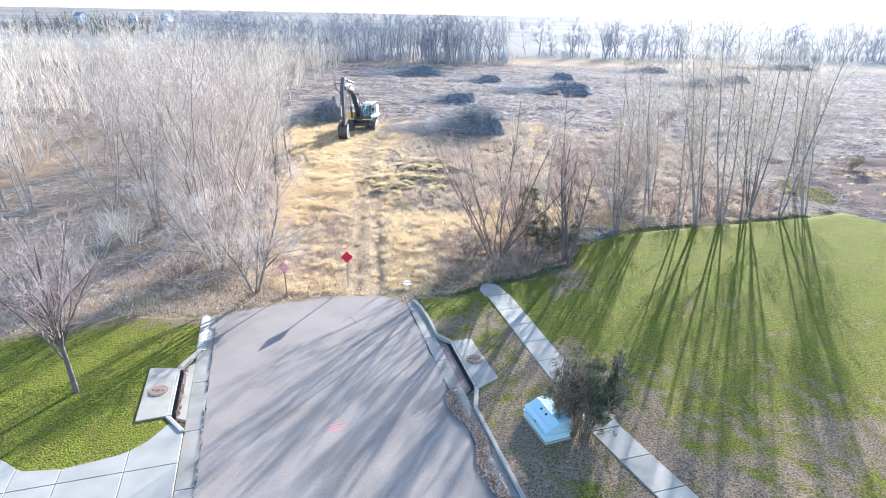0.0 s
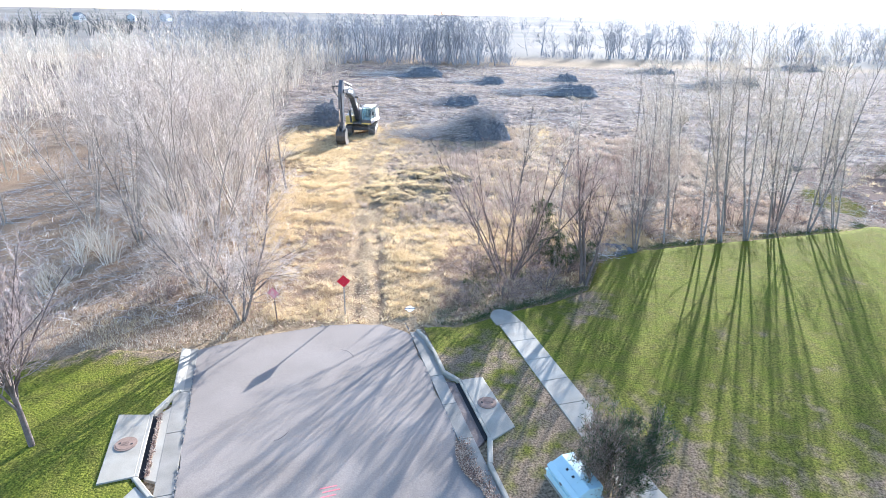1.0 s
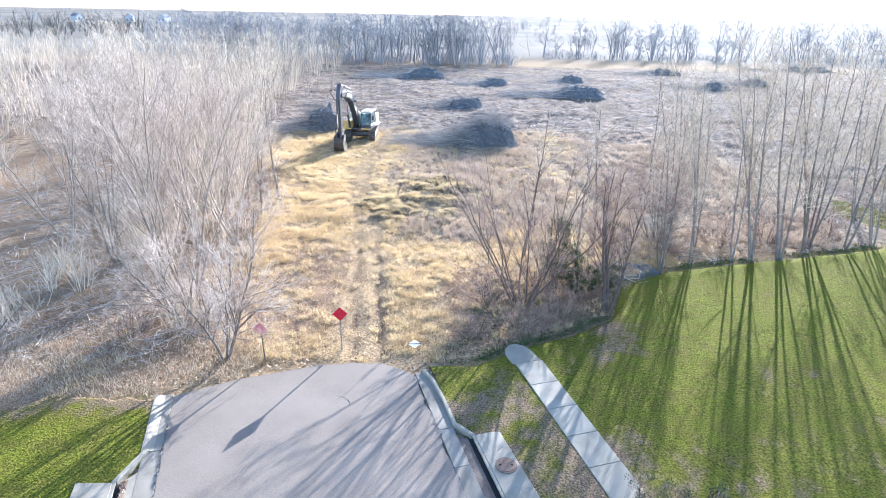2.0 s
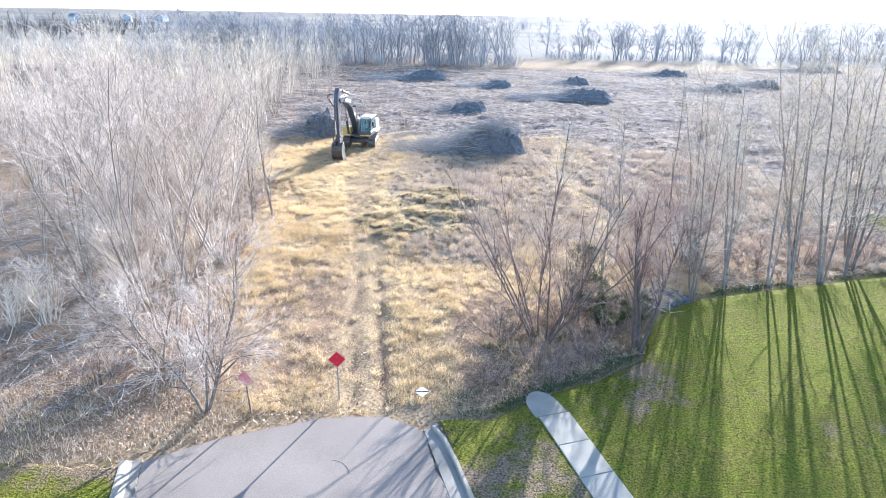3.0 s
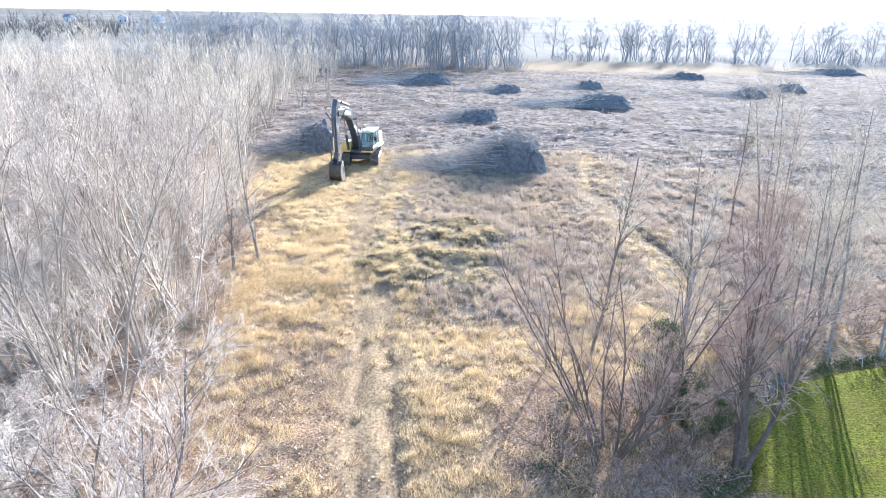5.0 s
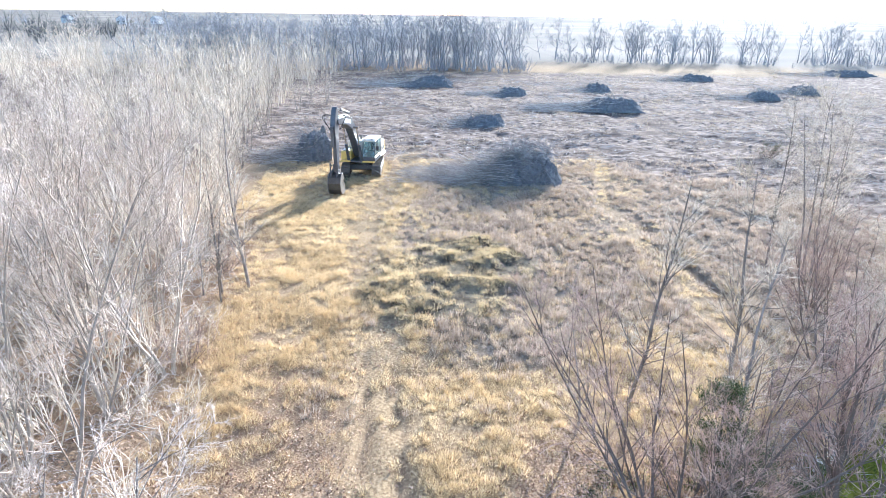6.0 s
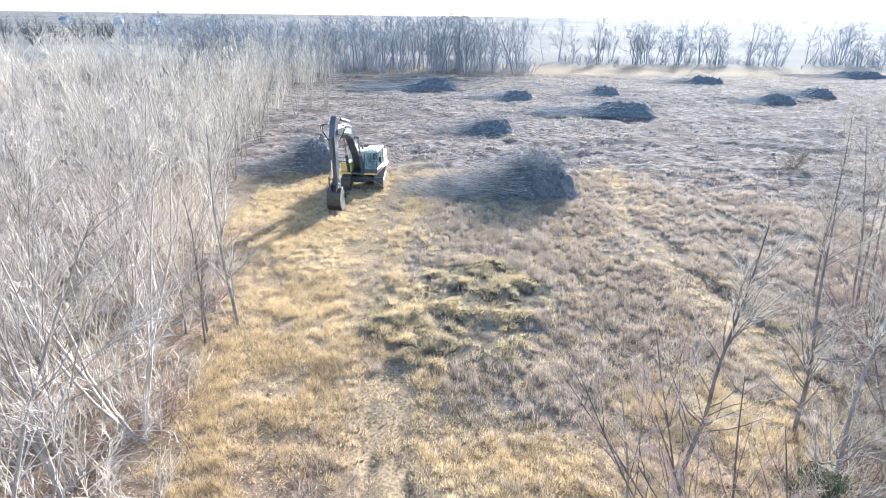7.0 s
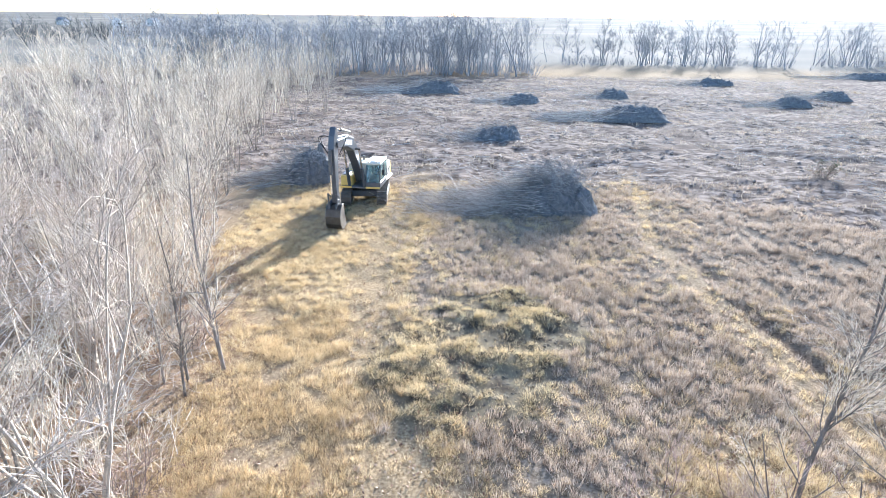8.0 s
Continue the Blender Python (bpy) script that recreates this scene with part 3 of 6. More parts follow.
def make_road():
    far = [(5.45, -1.0), (5.6, 0.6), (5.4, 2.0), (5.0, 3.4), (4.3, 4.2), (3.9, 4.42)]
    rough = []
    for (s0, w0), (s1, w1) in zip(far, far[1:]):
        for k in range(5):
            f = k / 5
            rough.append((s0 + (s1 - s0) * f + rng.normal(0, 0.035), w0 + (w1 - w0) * f))
    left = [(-40, -4.72)] + [(s, -4.72 + rng.normal(0, 0.02)) for s in np.arange(-12, 4.6, 0.4)] + [(4.85, -4.72), (5.1, -3.8), (5.4, -2.4)]
    right = [(s, 4.5 + rng.normal(0, 0.025) + 0.06 * math.sin(s * 2)) for s in np.arange(3.6, -12, -0.4)] + [(-40, 4.5)]
    bm = slab_bm(left + rough + right, 0.012, 0.3, 0)
    ob = part("road", bm, M_ROAD)
    tagged(ob, "worn pinkish grey asphalt street ending at the field", "road", kind="structure")
    # red survey strokes
    for k, (ds, w0, w1) in enumerate(((0.0, -0.35, 0.15), (-0.17, -0.28, 0.22), (-0.36, -0.36, 0.08))):
        s0 = -4.55 + ds
        bm = slab_bm([(s0, w0 - 0.05), (s0 + 0.05, w0), (s0 + 0.06, w1), (s0 + 0.01, w1 + 0.03)], 0.017, 0.004, 0)
        part("paint_stroke", bm, M_REDPAINT, ob, "faded red survey paint")
    # a small dropped twig or two on the road
    for s0, w0, a in ((-1.9, -1.7, 0.6), (2.6, 1.7, 1.9)):
        bm = bmesh.new()
        prev = Vector(street(s0, w0, 0.02))
        for k in range(6):
            nxt = prev + Vector((math.cos(a + k * 0.22) * 0.16, math.sin(a + k * 0.22) * 0.16, 0))
            rod(bm, prev, nxt, 0.007, 5)
            prev = nxt
        tagged(part("twig", bm, M_BROWNBARK), "thin curved twig lying on the street", "twig")


make_road()


def kerb_run(name, pts, label, parent=None, prof=None):
    """A kerb with rounded front edge along (s, w) points; the street side is towards w = 0."""
    bm = bmesh.new()
    prof = prof or [(0.0, -0.2), (0.0, 0.09), (0.02, 0.115), (0.05, 0.125), (0.15, 0.125), (0.16, -0.2)]
    rings = []
    for s, w in pts:
        sign = 1 if w > 0 else -1
        rings.append([bm.verts.new(street(s, w + sign * d, h)) for d, h in prof])
    for a, b in zip(rings, rings[1:]):
        for k in range(len(prof) - 1):
            bm.faces.new((a[k], a[k + 1], b[k + 1], b[k]))
    bm.faces.new(rings[0]), bm.faces.new(rings[-1])
    bmesh.ops.recalc_face_normals(bm, faces=bm.faces)
    ob = part(name, bm, M_CONC, parent)
    if not parent:
        tagged(ob, label, "kerb", kind="structure")
    return ob


def make_gutters():
    left = tagged(empty("gutter_left"), "concrete gutter pan with open joints along the street", "gutter", kind="structure")
    stops = [5.0, 1.85, -0.55, -3.55, -6.4, -9.4, -12.4, -15.4, -20, -30]
    for a, b in zip(stops, stops[1:]):
        w_out = -5.348
        part("pan", slab_bm([(a - 0.008, -4.735), (a - 0.008, w_out), (b + 0.008, w_out), (b + 0.008, -4.735)], 0.018, 0.25, 0.01), M_PAN, left)
    right = tagged(empty("gutter_right"), "concrete gutter pan partly under dead leaves", "gutter", kind="structure")
    stops = [4.0, 0.4, -1.5, -3.5, -6.5, -9.5, -12.5, -16, -20, -30]
    for a, b in zip(stops, stops[1:]):
        part("pan", slab_bm([(a - 0.008, 4.515), (a - 0.008, 5.06), (b + 0.008, 5.06), (b + 0.008, 4.515)], 0.018, 0.25, 0.01), M_PAN, right)
    kerb_run("kerb_left", [(5.0, -5.02), (3.4, -5.02), (1.85, -5.02)], "low rolled concrete kerb beside the lawn", prof=[(0.0, -0.2), (0.0, 0.024), (0.10, 0.05), (0.20, 0.09), (0.30, 0.11), (0.36, 0.11), (0.37, -0.2)])
    kerb_run("kerb_right_far", [(4.0, 4.8), (3.2, 5.0), (2.0, 5.06), (0.45, 5.06)], "pale concrete kerb beside the lawn")
    kerb_run("kerb_right_near", [(-4.95, 5.06), (-8, 5.06), (-11, 5.08), (-20, 5.1), (-30, 5.1)], "pale concrete kerb beside the lawn")


make_gutters()


def storm_inlet(side, s_far, s_near, wing_far, wing_near):
    """A kerb inlet: a cover slab with a manhole lid, a lintel over a slab coloured as the throat's shade, and two
    splayed wing kerbs.
    """
    k = side
    top = tagged(empty("storm_inlet"), "concrete kerb inlet with round iron lid and dark throat", "storm drain", group="inlets beside the street")
    front, back = 5.62 * k, 6.65 * k
    if k < 0:
        front, back = -5.98, -7.08
        outline = [(s_far - 0.05, front), (s_near, front), (s_near - 0.05, back), (s_far + 0.25, back)]
    else:
        outline = [(s_far, front), (s_near - 0.2, front), (s_near + 0.25, back), (s_far - 0.05, back - 0.12), (s_far + 0.0, back - 0.4)]
    part("cover_slab", slab_bm(outline, 0.135, 0.12, 0.015), M_CONC, top)
    part("lintel", slab_bm([(s_far, front - 0.0 * k), (s_near, front), (s_near, front - 0.1 * k), (s_far, front - 0.1 * k)], 0.128, 0.05, 0.01), M_CONC, top)
    mid = (s_far + s_near) / 2
    wc = (front + back) / 2
    part("throat", slab_bm([(s_far - 0.02, front + 0.02 * k), (s_near + 0.02, front + 0.02 * k), (s_near + 0.02, front - 0.28 * k), (s_far - 0.02, front - 0.28 * k)], 0.0, 0.05, 0), M_GAPSHADE, top, "throat slab, dark in place of the opening's shade")
    part("apron", slab_bm([(s_far + 0.4, 5.3 * k), (s_near - 0.3, 5.3 * k), (s_near - 0.05, front - 0.26 * k), (s_far + 0.05, front - 0.26 * k)] if k < 0 else
                          [(s_far + 0.2, 5.04), (s_near - 0.3, 5.04), (s_near - 0.05, front - 0.24), (s_far + 0.05, front - 0.24)], 0.012, 0.2, 0), M_CONC if k < 0 else M_SOIL, top)
    for a, b in (wing_far, wing_near):
        (s0, w0), (s1, w1) = a, b
        bm = slab_bm([(s0, w0), (s1, w1), (s1, w1 + 0.2 * k), (s0, w0 + 0.2 * k)], 0.135, 0.3, 0.03)
        part("wing_kerb", bm, M_CONC, top)
    lid = bmesh.new()
    cx, cy, cz = street(mid + (0.08 if k < 0 else 0.06), wc, 0.14)
    rod(lid, (cx, cy, cz - 0.02), (cx, cy, cz + 0.012), 0.36, 32)
    ring = part("lid_frame", lid, M_IRON, top)
    lid = bmesh.new()
    rod(lid, (cx, cy, cz), (cx, cy, cz + 0.022), 0.30, 32)
    cover = part("lid", lid, M_IRON, top, "rusty round iron lid with two pick holes")
    # the holes are dark discs on the lid, their shade only colour
    for sx in (-0.2, 0.2):
        h = bmesh.new()
        rod(h, (cx + sx, cy, cz + 0.012), (cx + sx, cy, cz + 0.0265), 0.045, 12)
        part("pick_hole", h, M_GAPSHADE, cover)
    for a in range(-2, 3):
        h = bmesh.new()
        box(h, cx - 0.11, cx + 0.11, cy + a * 0.045 - 0.008, cy + a * 0.045 + 0.008, cz + 0.015, cz + 0.027)
        part("rib", h, M_IRON, cover)
    return top


storm_inlet(-1, 0.6, -2.6, ((1.85, -5.14), (0.58, -5.86)), ((-2.6, -5.9), (-3.62, -5.28)))
storm_inlet(1, -0.3, -3.75, ((0.5, 5.04), (-0.3, 5.5)), ((-3.75, 5.5), (-4.98, 5.06)))


def make_paving():
    walk_ = tagged(empty("sidewalk"), "narrow concrete sidewalk of jointed panels across the lawn", "sidewalk", kind="structure")
    s = 5.0
    drift = lambda v: 0.0 if v > -7.5 else (-7.5 - v) * 0.16
    end = [(4.0 + 0.9 * math.sin(a), 9.18 - 0.62 * math.cos(a)) for a in np.linspace(0, math.pi, 9)]
    s = 3.45
    part("panel", slab_bm([(s + 0.008, 8.6)] + end + [(s + 0.008, 9.86)], 0.115, 0.12, 0.015), M_CONC, walk_)
    while s > -30:
        e = s - 1.55
        part("panel", slab_bm([(s - 0.008, 8.72 + drift(s)), (s - 0.008, 9.92 + drift(s)), (e + 0.008, 9.92 + drift(e)), (e + 0.008, 8.72 + drift(e))], 0.115 + rng.normal(0, 0.004), 0.12, 0.015), M_CONC, walk_)
        s = e
    drive = tagged(empty("driveway"), "pale concrete driveway of large panels beside the street", "driveway", kind="structure")
    seams = [-5.36, -7.0, -8.95, -10.35, -11.6, -13.0, -15, -17.5, -20, -24]
    for a, b in zip(seams, seams[1:]):
        for lo, hi in ((-40, -20), (-20, -12), (-12, -8.0), (-8.0, -5.2), (-5.2, None)):
            if hi is None:
                ws = np.linspace(a - 0.008, b + 0.008, 7)
                upper = [(float(drive_edge_s(w)) - 0.0, float(w)) for w in ws]
                if a > -5.5:
                    upper = [(-3.7, a - 0.008)] + [p for p in upper if p[1] < -5.85]
                outline = [(lo + 0.008, a - 0.008)] + upper + [(lo + 0.008, b + 0.008)]
            else:
                outline = [(lo + 0.008, a - 0.008), (hi - 0.008, a - 0.008), (hi - 0.008, b + 0.008), (lo + 0.008, b + 0.008)]
            part("panel", slab_bm(outline, 0.095 if a < -5.5 else 0.09, 0.12, 0.012), M_PALE, drive)


make_paving()


# ---- trees ----
def offshoots(r, P, R, count, t0, t1, angle, ratio, up, n, thick, least, wobble):
    """Side branches off many polylines at once."""
    m, k, _ = P.shape
    t = r.uniform(t0, t1, (m, count)) ** 0.85
    t = np.clip(t, t0, t1)
    f = t * (k - 1)
    i = np.minimum(f.astype(int), k - 2)
    g = (f - i)[..., None]
    rows = np.arange(m)[:, None]
    start = P[rows, i] * (1 - g) + P[rows, i + 1] * g
    rad = R[rows, i] * (1 - g[..., 0]) + R[rows, i + 1] * g[..., 0]
    tang = P[rows, i + 1] - P[rows, i]
    tang /= np.linalg.norm(tang, axis=-1, keepdims=True) + 1e-9
    rand = r.normal(size=start.shape)
    side = rand - (rand * tang).sum(-1, keepdims=True) * tang
    side /= np.linalg.norm(side, axis=-1, keepdims=True) + 1e-9
    a = np.radians(angle) * r.uniform(0.65, 1.3, (m, count, 1))
    d = tang * np.cos(a) + side * np.sin(a)
    length = np.linalg.norm(np.diff(P, axis=1), axis=2).sum(1)[:, None] * ratio * r.uniform(0.6, 1.25, (m, count)) * (1.15 - 0.65 * t)
    start, d, length = start.reshape(-1, 3), d.reshape(-1, 3), length.ravel()
    rad = np.maximum(np.minimum(rad.ravel() * thick, length * 0.03 + least), least)
    pts = [start]
    for j in range(n - 1):
        d = d + r.normal(0, wobble, d.shape)
        d[:, 2] += up
        d /= np.linalg.norm(d, axis=1, keepdims=True)
        pts.append(pts[-1] + d * (length / (n - 1))[:, None])
    return np.stack(pts, 1), rad[:, None] * np.linspace(1, 0.35, n)[None, :]


def stems(r, count, height, lean, radius, spread=0.25, n=8, wobble=0.06, taper=0.12):
    az = r.uniform(0, 2 * np.pi, count)
    ln = np.radians(lean) * r.uniform(0.3, 1.2, count)
    d = np.stack([np.sin(ln) * np.cos(az), np.sin(ln) * np.sin(az), np.cos(ln)], 1)
    p = np.stack([np.cos(az) * spread * r.uniform(0.2, 1, count), np.sin(az) * spread * r.uniform(0.2, 1, count), np.full(count, -0.15)], 1)
    h = height * r.uniform(0.72, 1.05, count)
    pts = [p]
    for j in range(n - 1):
        d = d + r.normal(0, wobble, d.shape)
        d[:, 2] += 0.05
        d /= np.linalg.norm(d, axis=1, keepdims=True)
        pts.append(pts[-1] + d * (h / (n - 1))[:, None])
    return np.stack(pts, 1), (radius * r.uniform(0.7, 1.1, count))[:, None] * np.linspace(1, taper, n)[None, :] ** 0.8


def tree_meshes(seed, kind, detail):
    """Trunk and crown meshes for one kind of bare tree."""
    r = np.random.default_rng(seed)
    twig = 0.0055 if detail > 1 else 0.0085 if detail else 0.012
    if kind == "poplar":      # several upright stems, steep branches
        P, R = stems(r, (3 + seed % 3) if detail else 2 + seed % 2, 11.0, 17, 0.066 if detail else 0.08, 0.4, wobble=0.085)
        levels = [(13, 0.12, 0.97, 34, 0.38, 0.06, 5, 0.5), (8, 0.12, 0.98, 36, 0.46, 0.05, 4, 0.55), (9, 0.1, 1.0, 40, 0.5, 0.04, 3, 0.6)]
    elif kind == "single":    # one straight stem
        P, R = stems(r, 1, 11.5, 4, 0.085, 0.02)
        levels = [(34, 0.08, 0.97, 44, 0.26, 0.10, 5, 0.4), (8, 0.2, 0.98, 38, 0.5, 0.06, 4, 0.5), (6, 0.15, 1.0, 38, 0.5, 0.04, 3, 0.7)]
    elif kind == "roadside":  # two to three stout stems forking upwards
        P, R = stems(r, 1 + seed % 3, 12.5, 7, 0.088, 0.25, wobble=0.035, n=10, taper=0.1)
        levels = [(20, 0.14, 0.97, 34, 0.32, 0.06, 6, 0.3), (9, 0.12, 0.98, 40, 0.42, 0.04, 4, 0.5), (8, 0.1, 1.0, 44, 0.5, 0.02, 3, 0.7)]
        twig = 0.0055
    elif kind == "spreading":  # many stems fanning out low
        P, R = stems(r, 12, 9.2, 36, 0.052, 0.5, wobble=0.07, taper=0.15)
        levels = [(10, 0.15, 0.98, 34, 0.38, 0.05, 5, 0.5), (8, 0.15, 0.98, 40, 0.48, 0.04, 4, 0.6), (7, 0.15, 1.0, 42, 0.5, 0.02, 3, 0.7)]
    elif kind == "verge":     # short trunk, several rising limbs, drooping twigs
        P, R = stems(r, 4, 6.6, 22, 0.06, 0.08, wobble=0.10)
        levels = [(19, 0.12, 0.98, 48, 0.46, 0.04, 5, 0.5), (10, 0.2, 0.98, 44, 0.5, 0.02, 4, 0.65), (8, 0.2, 1.0, 44, 0.5, 0.0, 3, 0.8)]
    elif kind == "broom":     # dense, narrow, steep
        P, R = stems(r, 4, 6.8, 12, 0.09, 0.2, wobble=0.06)
        levels = [(16, 0.2, 0.98, 28, 0.34, 0.08, 5, 0.4), (8, 0.2, 0.98, 30, 0.5, 0.06, 4, 0.7), (6, 0.2, 1.0, 34, 0.5, 0.03, 3, 0.8)]
    elif kind == "bramble":   # low twiggy tangle
        P, R = stems(r, 16, 2.6, 40, 0.022, 0.6, n=5, wobble=0.15)
        levels = [(8, 0.1, 1.0, 48, 0.5, 0.02, 4, 0.6), (6, 0.15, 1.0, 50, 0.5, 0.0, 3, 0.8)]
    elif kind == "garden":    # short clear trunk, round twiggy crown
        P, R = stems(r, 1, 6.4, 2, 0.12, 0.02, wobble=0.03)
        levels = [(20, 0.18, 0.5, 30, 0.78, 0.03, 7, 0.5), (18, 0.12, 0.98, 36, 0.32, 0.05, 4, 0.5), (9, 0.15, 1.0, 38, 0.45, 0.03, 3, 0.6)]
        twig = 0.008
    elif kind == "belt":      # field tree seen far off: crooked limbs, fine round crown
        P, R = stems(r, 1 + seed % 2, 9.5, 9, 0.14, 0.3, n=6, wobble=0.12, taper=0.1)
        levels = [(9, 0.22, 0.98, 46, 0.46, 0.07, 4, 0.5), (6, 0.2, 1.0, 44, 0.52, 0.04, 3, 0.55), (4, 0.15, 1.0, 46, 0.6, 0.02, 2, 0.7)]
        twig = 0.018
    else:                     # sapling
        P, R = stems(r, 1, 6.0, 5, 0.07, 0.02)
        levels = [(16, 0.12, 0.97, 45, 0.26, 0.08, 4, 0.5), (5, 0.2, 1.0, 40, 0.5, 0.04, 3, 0.6)]
    trunk, crown = [tubes(P, R, 8 if detail > 1 else 4)], []
    Q, S = P, R
    for j, (c, t0, t1, ang, ratio, up, n, thick) in enumerate(levels):
        if detail == 0 and j == 2 and kind != "belt":
            break
        if detail == 0 and kind != "belt":
            c, n = ((14, 4) if kind == "garden" else (8, 3)) if j == 0 else ((8, 3) if kind == "garden" else (6, 3))
        if detail == 1:
            c, n = (int(c * 0.75), 4) if j == 0 else (6, 3) if j == 1 else (2, 2)
        if j == 2:
            n = 2
        Q, S = offshoots(r, Q, S, c, t0, t1, ang, ratio, up, n, thick, twig * (1.9 if j == 0 else 1.25 if j == 1 else 0.9), 0.09 if kind == "garden" else 0.15 if kind == "verge" else 0.20 if kind == "belt" else 0.13)
        (trunk if j == 0 else crown).append(tubes(Q, S, (6 if j == 0 else 4 if j == 1 else 3) if detail > 1 else (4 if j == 0 and detail else 3)))
    return joined(trunk), joined(crown)


def bare_tree(seed, kind, detail, bark, twigs, label):
    """A master tree: an Empty at its foot with trunk and crown."""
    t, c = tree_meshes(seed, kind, detail)
    root = tagged(empty("tree"), label, "tree")
    part("trunk", fast_mesh("trunk", *t, bark, flat=False), None, root)
    part("crown", fast_mesh("crown", *c, twigs, flat=False), None, root, "leafless branches and twigs")
    return root


def plant(master, x, y, scale=1.0, turn=None, lean=(0, 0), group="", z=None, label="", tall=1.0):
    turn = rng.uniform(0, 360) if turn is None else turn
    zz = float(ground_z(x, y)) if z is None else z
    ob = copy_thing(master, Matrix.Identity(4))
    ob.matrix_basis = pose(x, y, zz - 0.05, lean[0], lean[1]) @ pose(0, 0, 0, 0, 0, turn) @ Matrix.Diagonal((scale, scale, scale * tall, 1))
    if group:
        ob["group"] = group
    if label:
        ob["label"] = label
    return ob


def drop(masters):
    for mst in masters:
        for o in (*mst.children_recursive, mst):
            bpy.data.objects.remove(o)


WOOD = "bare trees of the wood"
ROW = "bare trees along the lawn"
near_poplars = [bare_tree(11 + i, "poplar", 2, M_BARK, M_PALETWIG, "tall leafless grey tree with several pale upright stems") for i in range(3)]
mid_poplars = [bare_tree(31 + i, "poplar", 1, M_BARK, M_TWIG, "leafless grey tree with upright stems in the wood") for i in range(4)]
far_poplars = [bare_tree(51 + i, "poplar", 0, M_BARK, M_HAZEWOOD, "leafless tree in the wood") for i in range(3)]
far_crowns = [bare_tree(61 + i, "belt", 0, M_BARK, M_HAZEWOOD, "distant leafless tree") for i in range(6)]
row_trees = [bare_tree(71 + i, "roadside", 2, M_ROWBARK, M_TWIG, "tall leafless tree with forked grey trunk at the lawn edge") for i in range(4)]
singles = [bare_tree(81 + i, "single", 2, M_ROWBARK, M_TWIG, "slim leafless tree with one straight stem") for i in range(2)]
spreaders = [bare_tree(91 + i, "spreading", 2, M_BROWNBARK, M_BROWNTWIG, "wide leafless shrub with many fanning brown stems") for i in range(2)]
grey_spread = bare_tree(93, "verge", 2, M_ROWBARK, M_PALETWIG, "leafless grey tree leaning over the street's end")
broom = bare_tree(95, "broom", 2, M_BROWNBARK, M_BROWNTWIG, "narrow leafless tree with dense steep branches")
garden = bare_tree(104, "garden", 2, M_BROWNBARK, M_GARDENTWIG, "small leafless garden tree with round twiggy crown on the lawn")
saplings = [bare_tree(99 + i, "sapling", 2, M_ROWBARK, M_TWIG, "thin leafless sapling at the wood's edge") for i in range(2)]

# on the left lawn and at its corner
plant(garden, -14.16, 19.18, 1.15, 40, (0, -4), z=float(base_z(19.2)) + LAWN_DZ)
plant(grey_spread, -9.87, 28.0, 1.0, 200, (0, -2), WOOD)
plant(grey_spread, -12.6, 30.6, 0.9, 20, (0, -10), WOOD)
plant(saplings[0], -13.75, 46.8, 0.85, 0, (0, 2), WOOD)
plant(singles[0], -12.9, 48.6, 0.92, 60, (0, 0), WOOD)
plant(saplings[1], -14.9, 47.6, 0.7, 0, (0, -3), WOOD)
plant(singles[1], -14.0, 47.7, 0.7, 20, (0, -2), WOOD)
for i, (x, y, sc) in enumerate(((-13.25, 32.9, 1.08), (-16.2, 35.5, 1.10), (-14.6, 38.2, 1.0), (-19.0, 37.0, 0.95), (-17.2, 42.0, 1.0), (-15.6, 44.0, 0.85), (-20.5, 45.5, 0.95), (-16.8, 49.5, 0.9), (-19.0, 53.0, 0.95), (-23.5, 40.0, 0.9),
                               (-29.6, 39.7, 1.05), (-31.3, 40.2, 1.0), (-31.5, 53.2, 0.9), (-30.2, 53.6, 0.85), (-24, 49, 0.95), (-27, 57, 0.95))):
    plant(near_poplars[i % 3], x, y, sc, None, (rng.normal(0, 3), rng.normal(-3, 4)), WOOD)

brambles = [bare_tree(121 + i, "bramble", 2, M_BROWNBARK, M_BROWNTWIG, "low leafless reddish brown bramble tangle") for i in range(2)]
for i, (x, y, sc) in enumerate(((0.6, 30.2, 0.55), (2.9, 31.0, 0.75), (5.2, 32.2, 0.75), (1.6, 33.4, 0.8), (4.6, 34.8, 0.8), (6.6, 34.0, 0.8), (7.7, 35.2, 0.8), (9.2, 39.0, 0.8), (12.9, 40.2, 0.8),
                               (16.4, 41.2, 0.9), (20.0, 42.4, 1.0), (24.2, 43.2, 0.9), (-11.4, 31.4, 0.9), (-14.6, 29.8, 0.8), (-13.4, 41.6, 0.8), (-15.0, 50.5, 0.7))):
    plant(brambles[i % 2], x, y, sc, None, (0, 0), "brambles under the trees")
drop(brambles)

# the wood
spots = []
tries = 0
while len(spots) < 300 and tries < 20000:
    tries += 1
    y = 40 + 128 * rng.random() ** 0.9
    x = float(wood_x(min(y, 148))) - 1.0 - rng.random() ** 1.4 * (38 + 0.75 * y)
    open_glade = math.hypot((x + 28) / 9, (y - 44) / 8) < 1 or math.hypot((x + 52) / 14, (y - 98) / 9) < 1
    if open_glade or any((x - a) ** 2 + (y - b) ** 2 < 3.0 ** 2 + 0.05 * y for a, b in spots):
        continue
    spots.append((x, y))
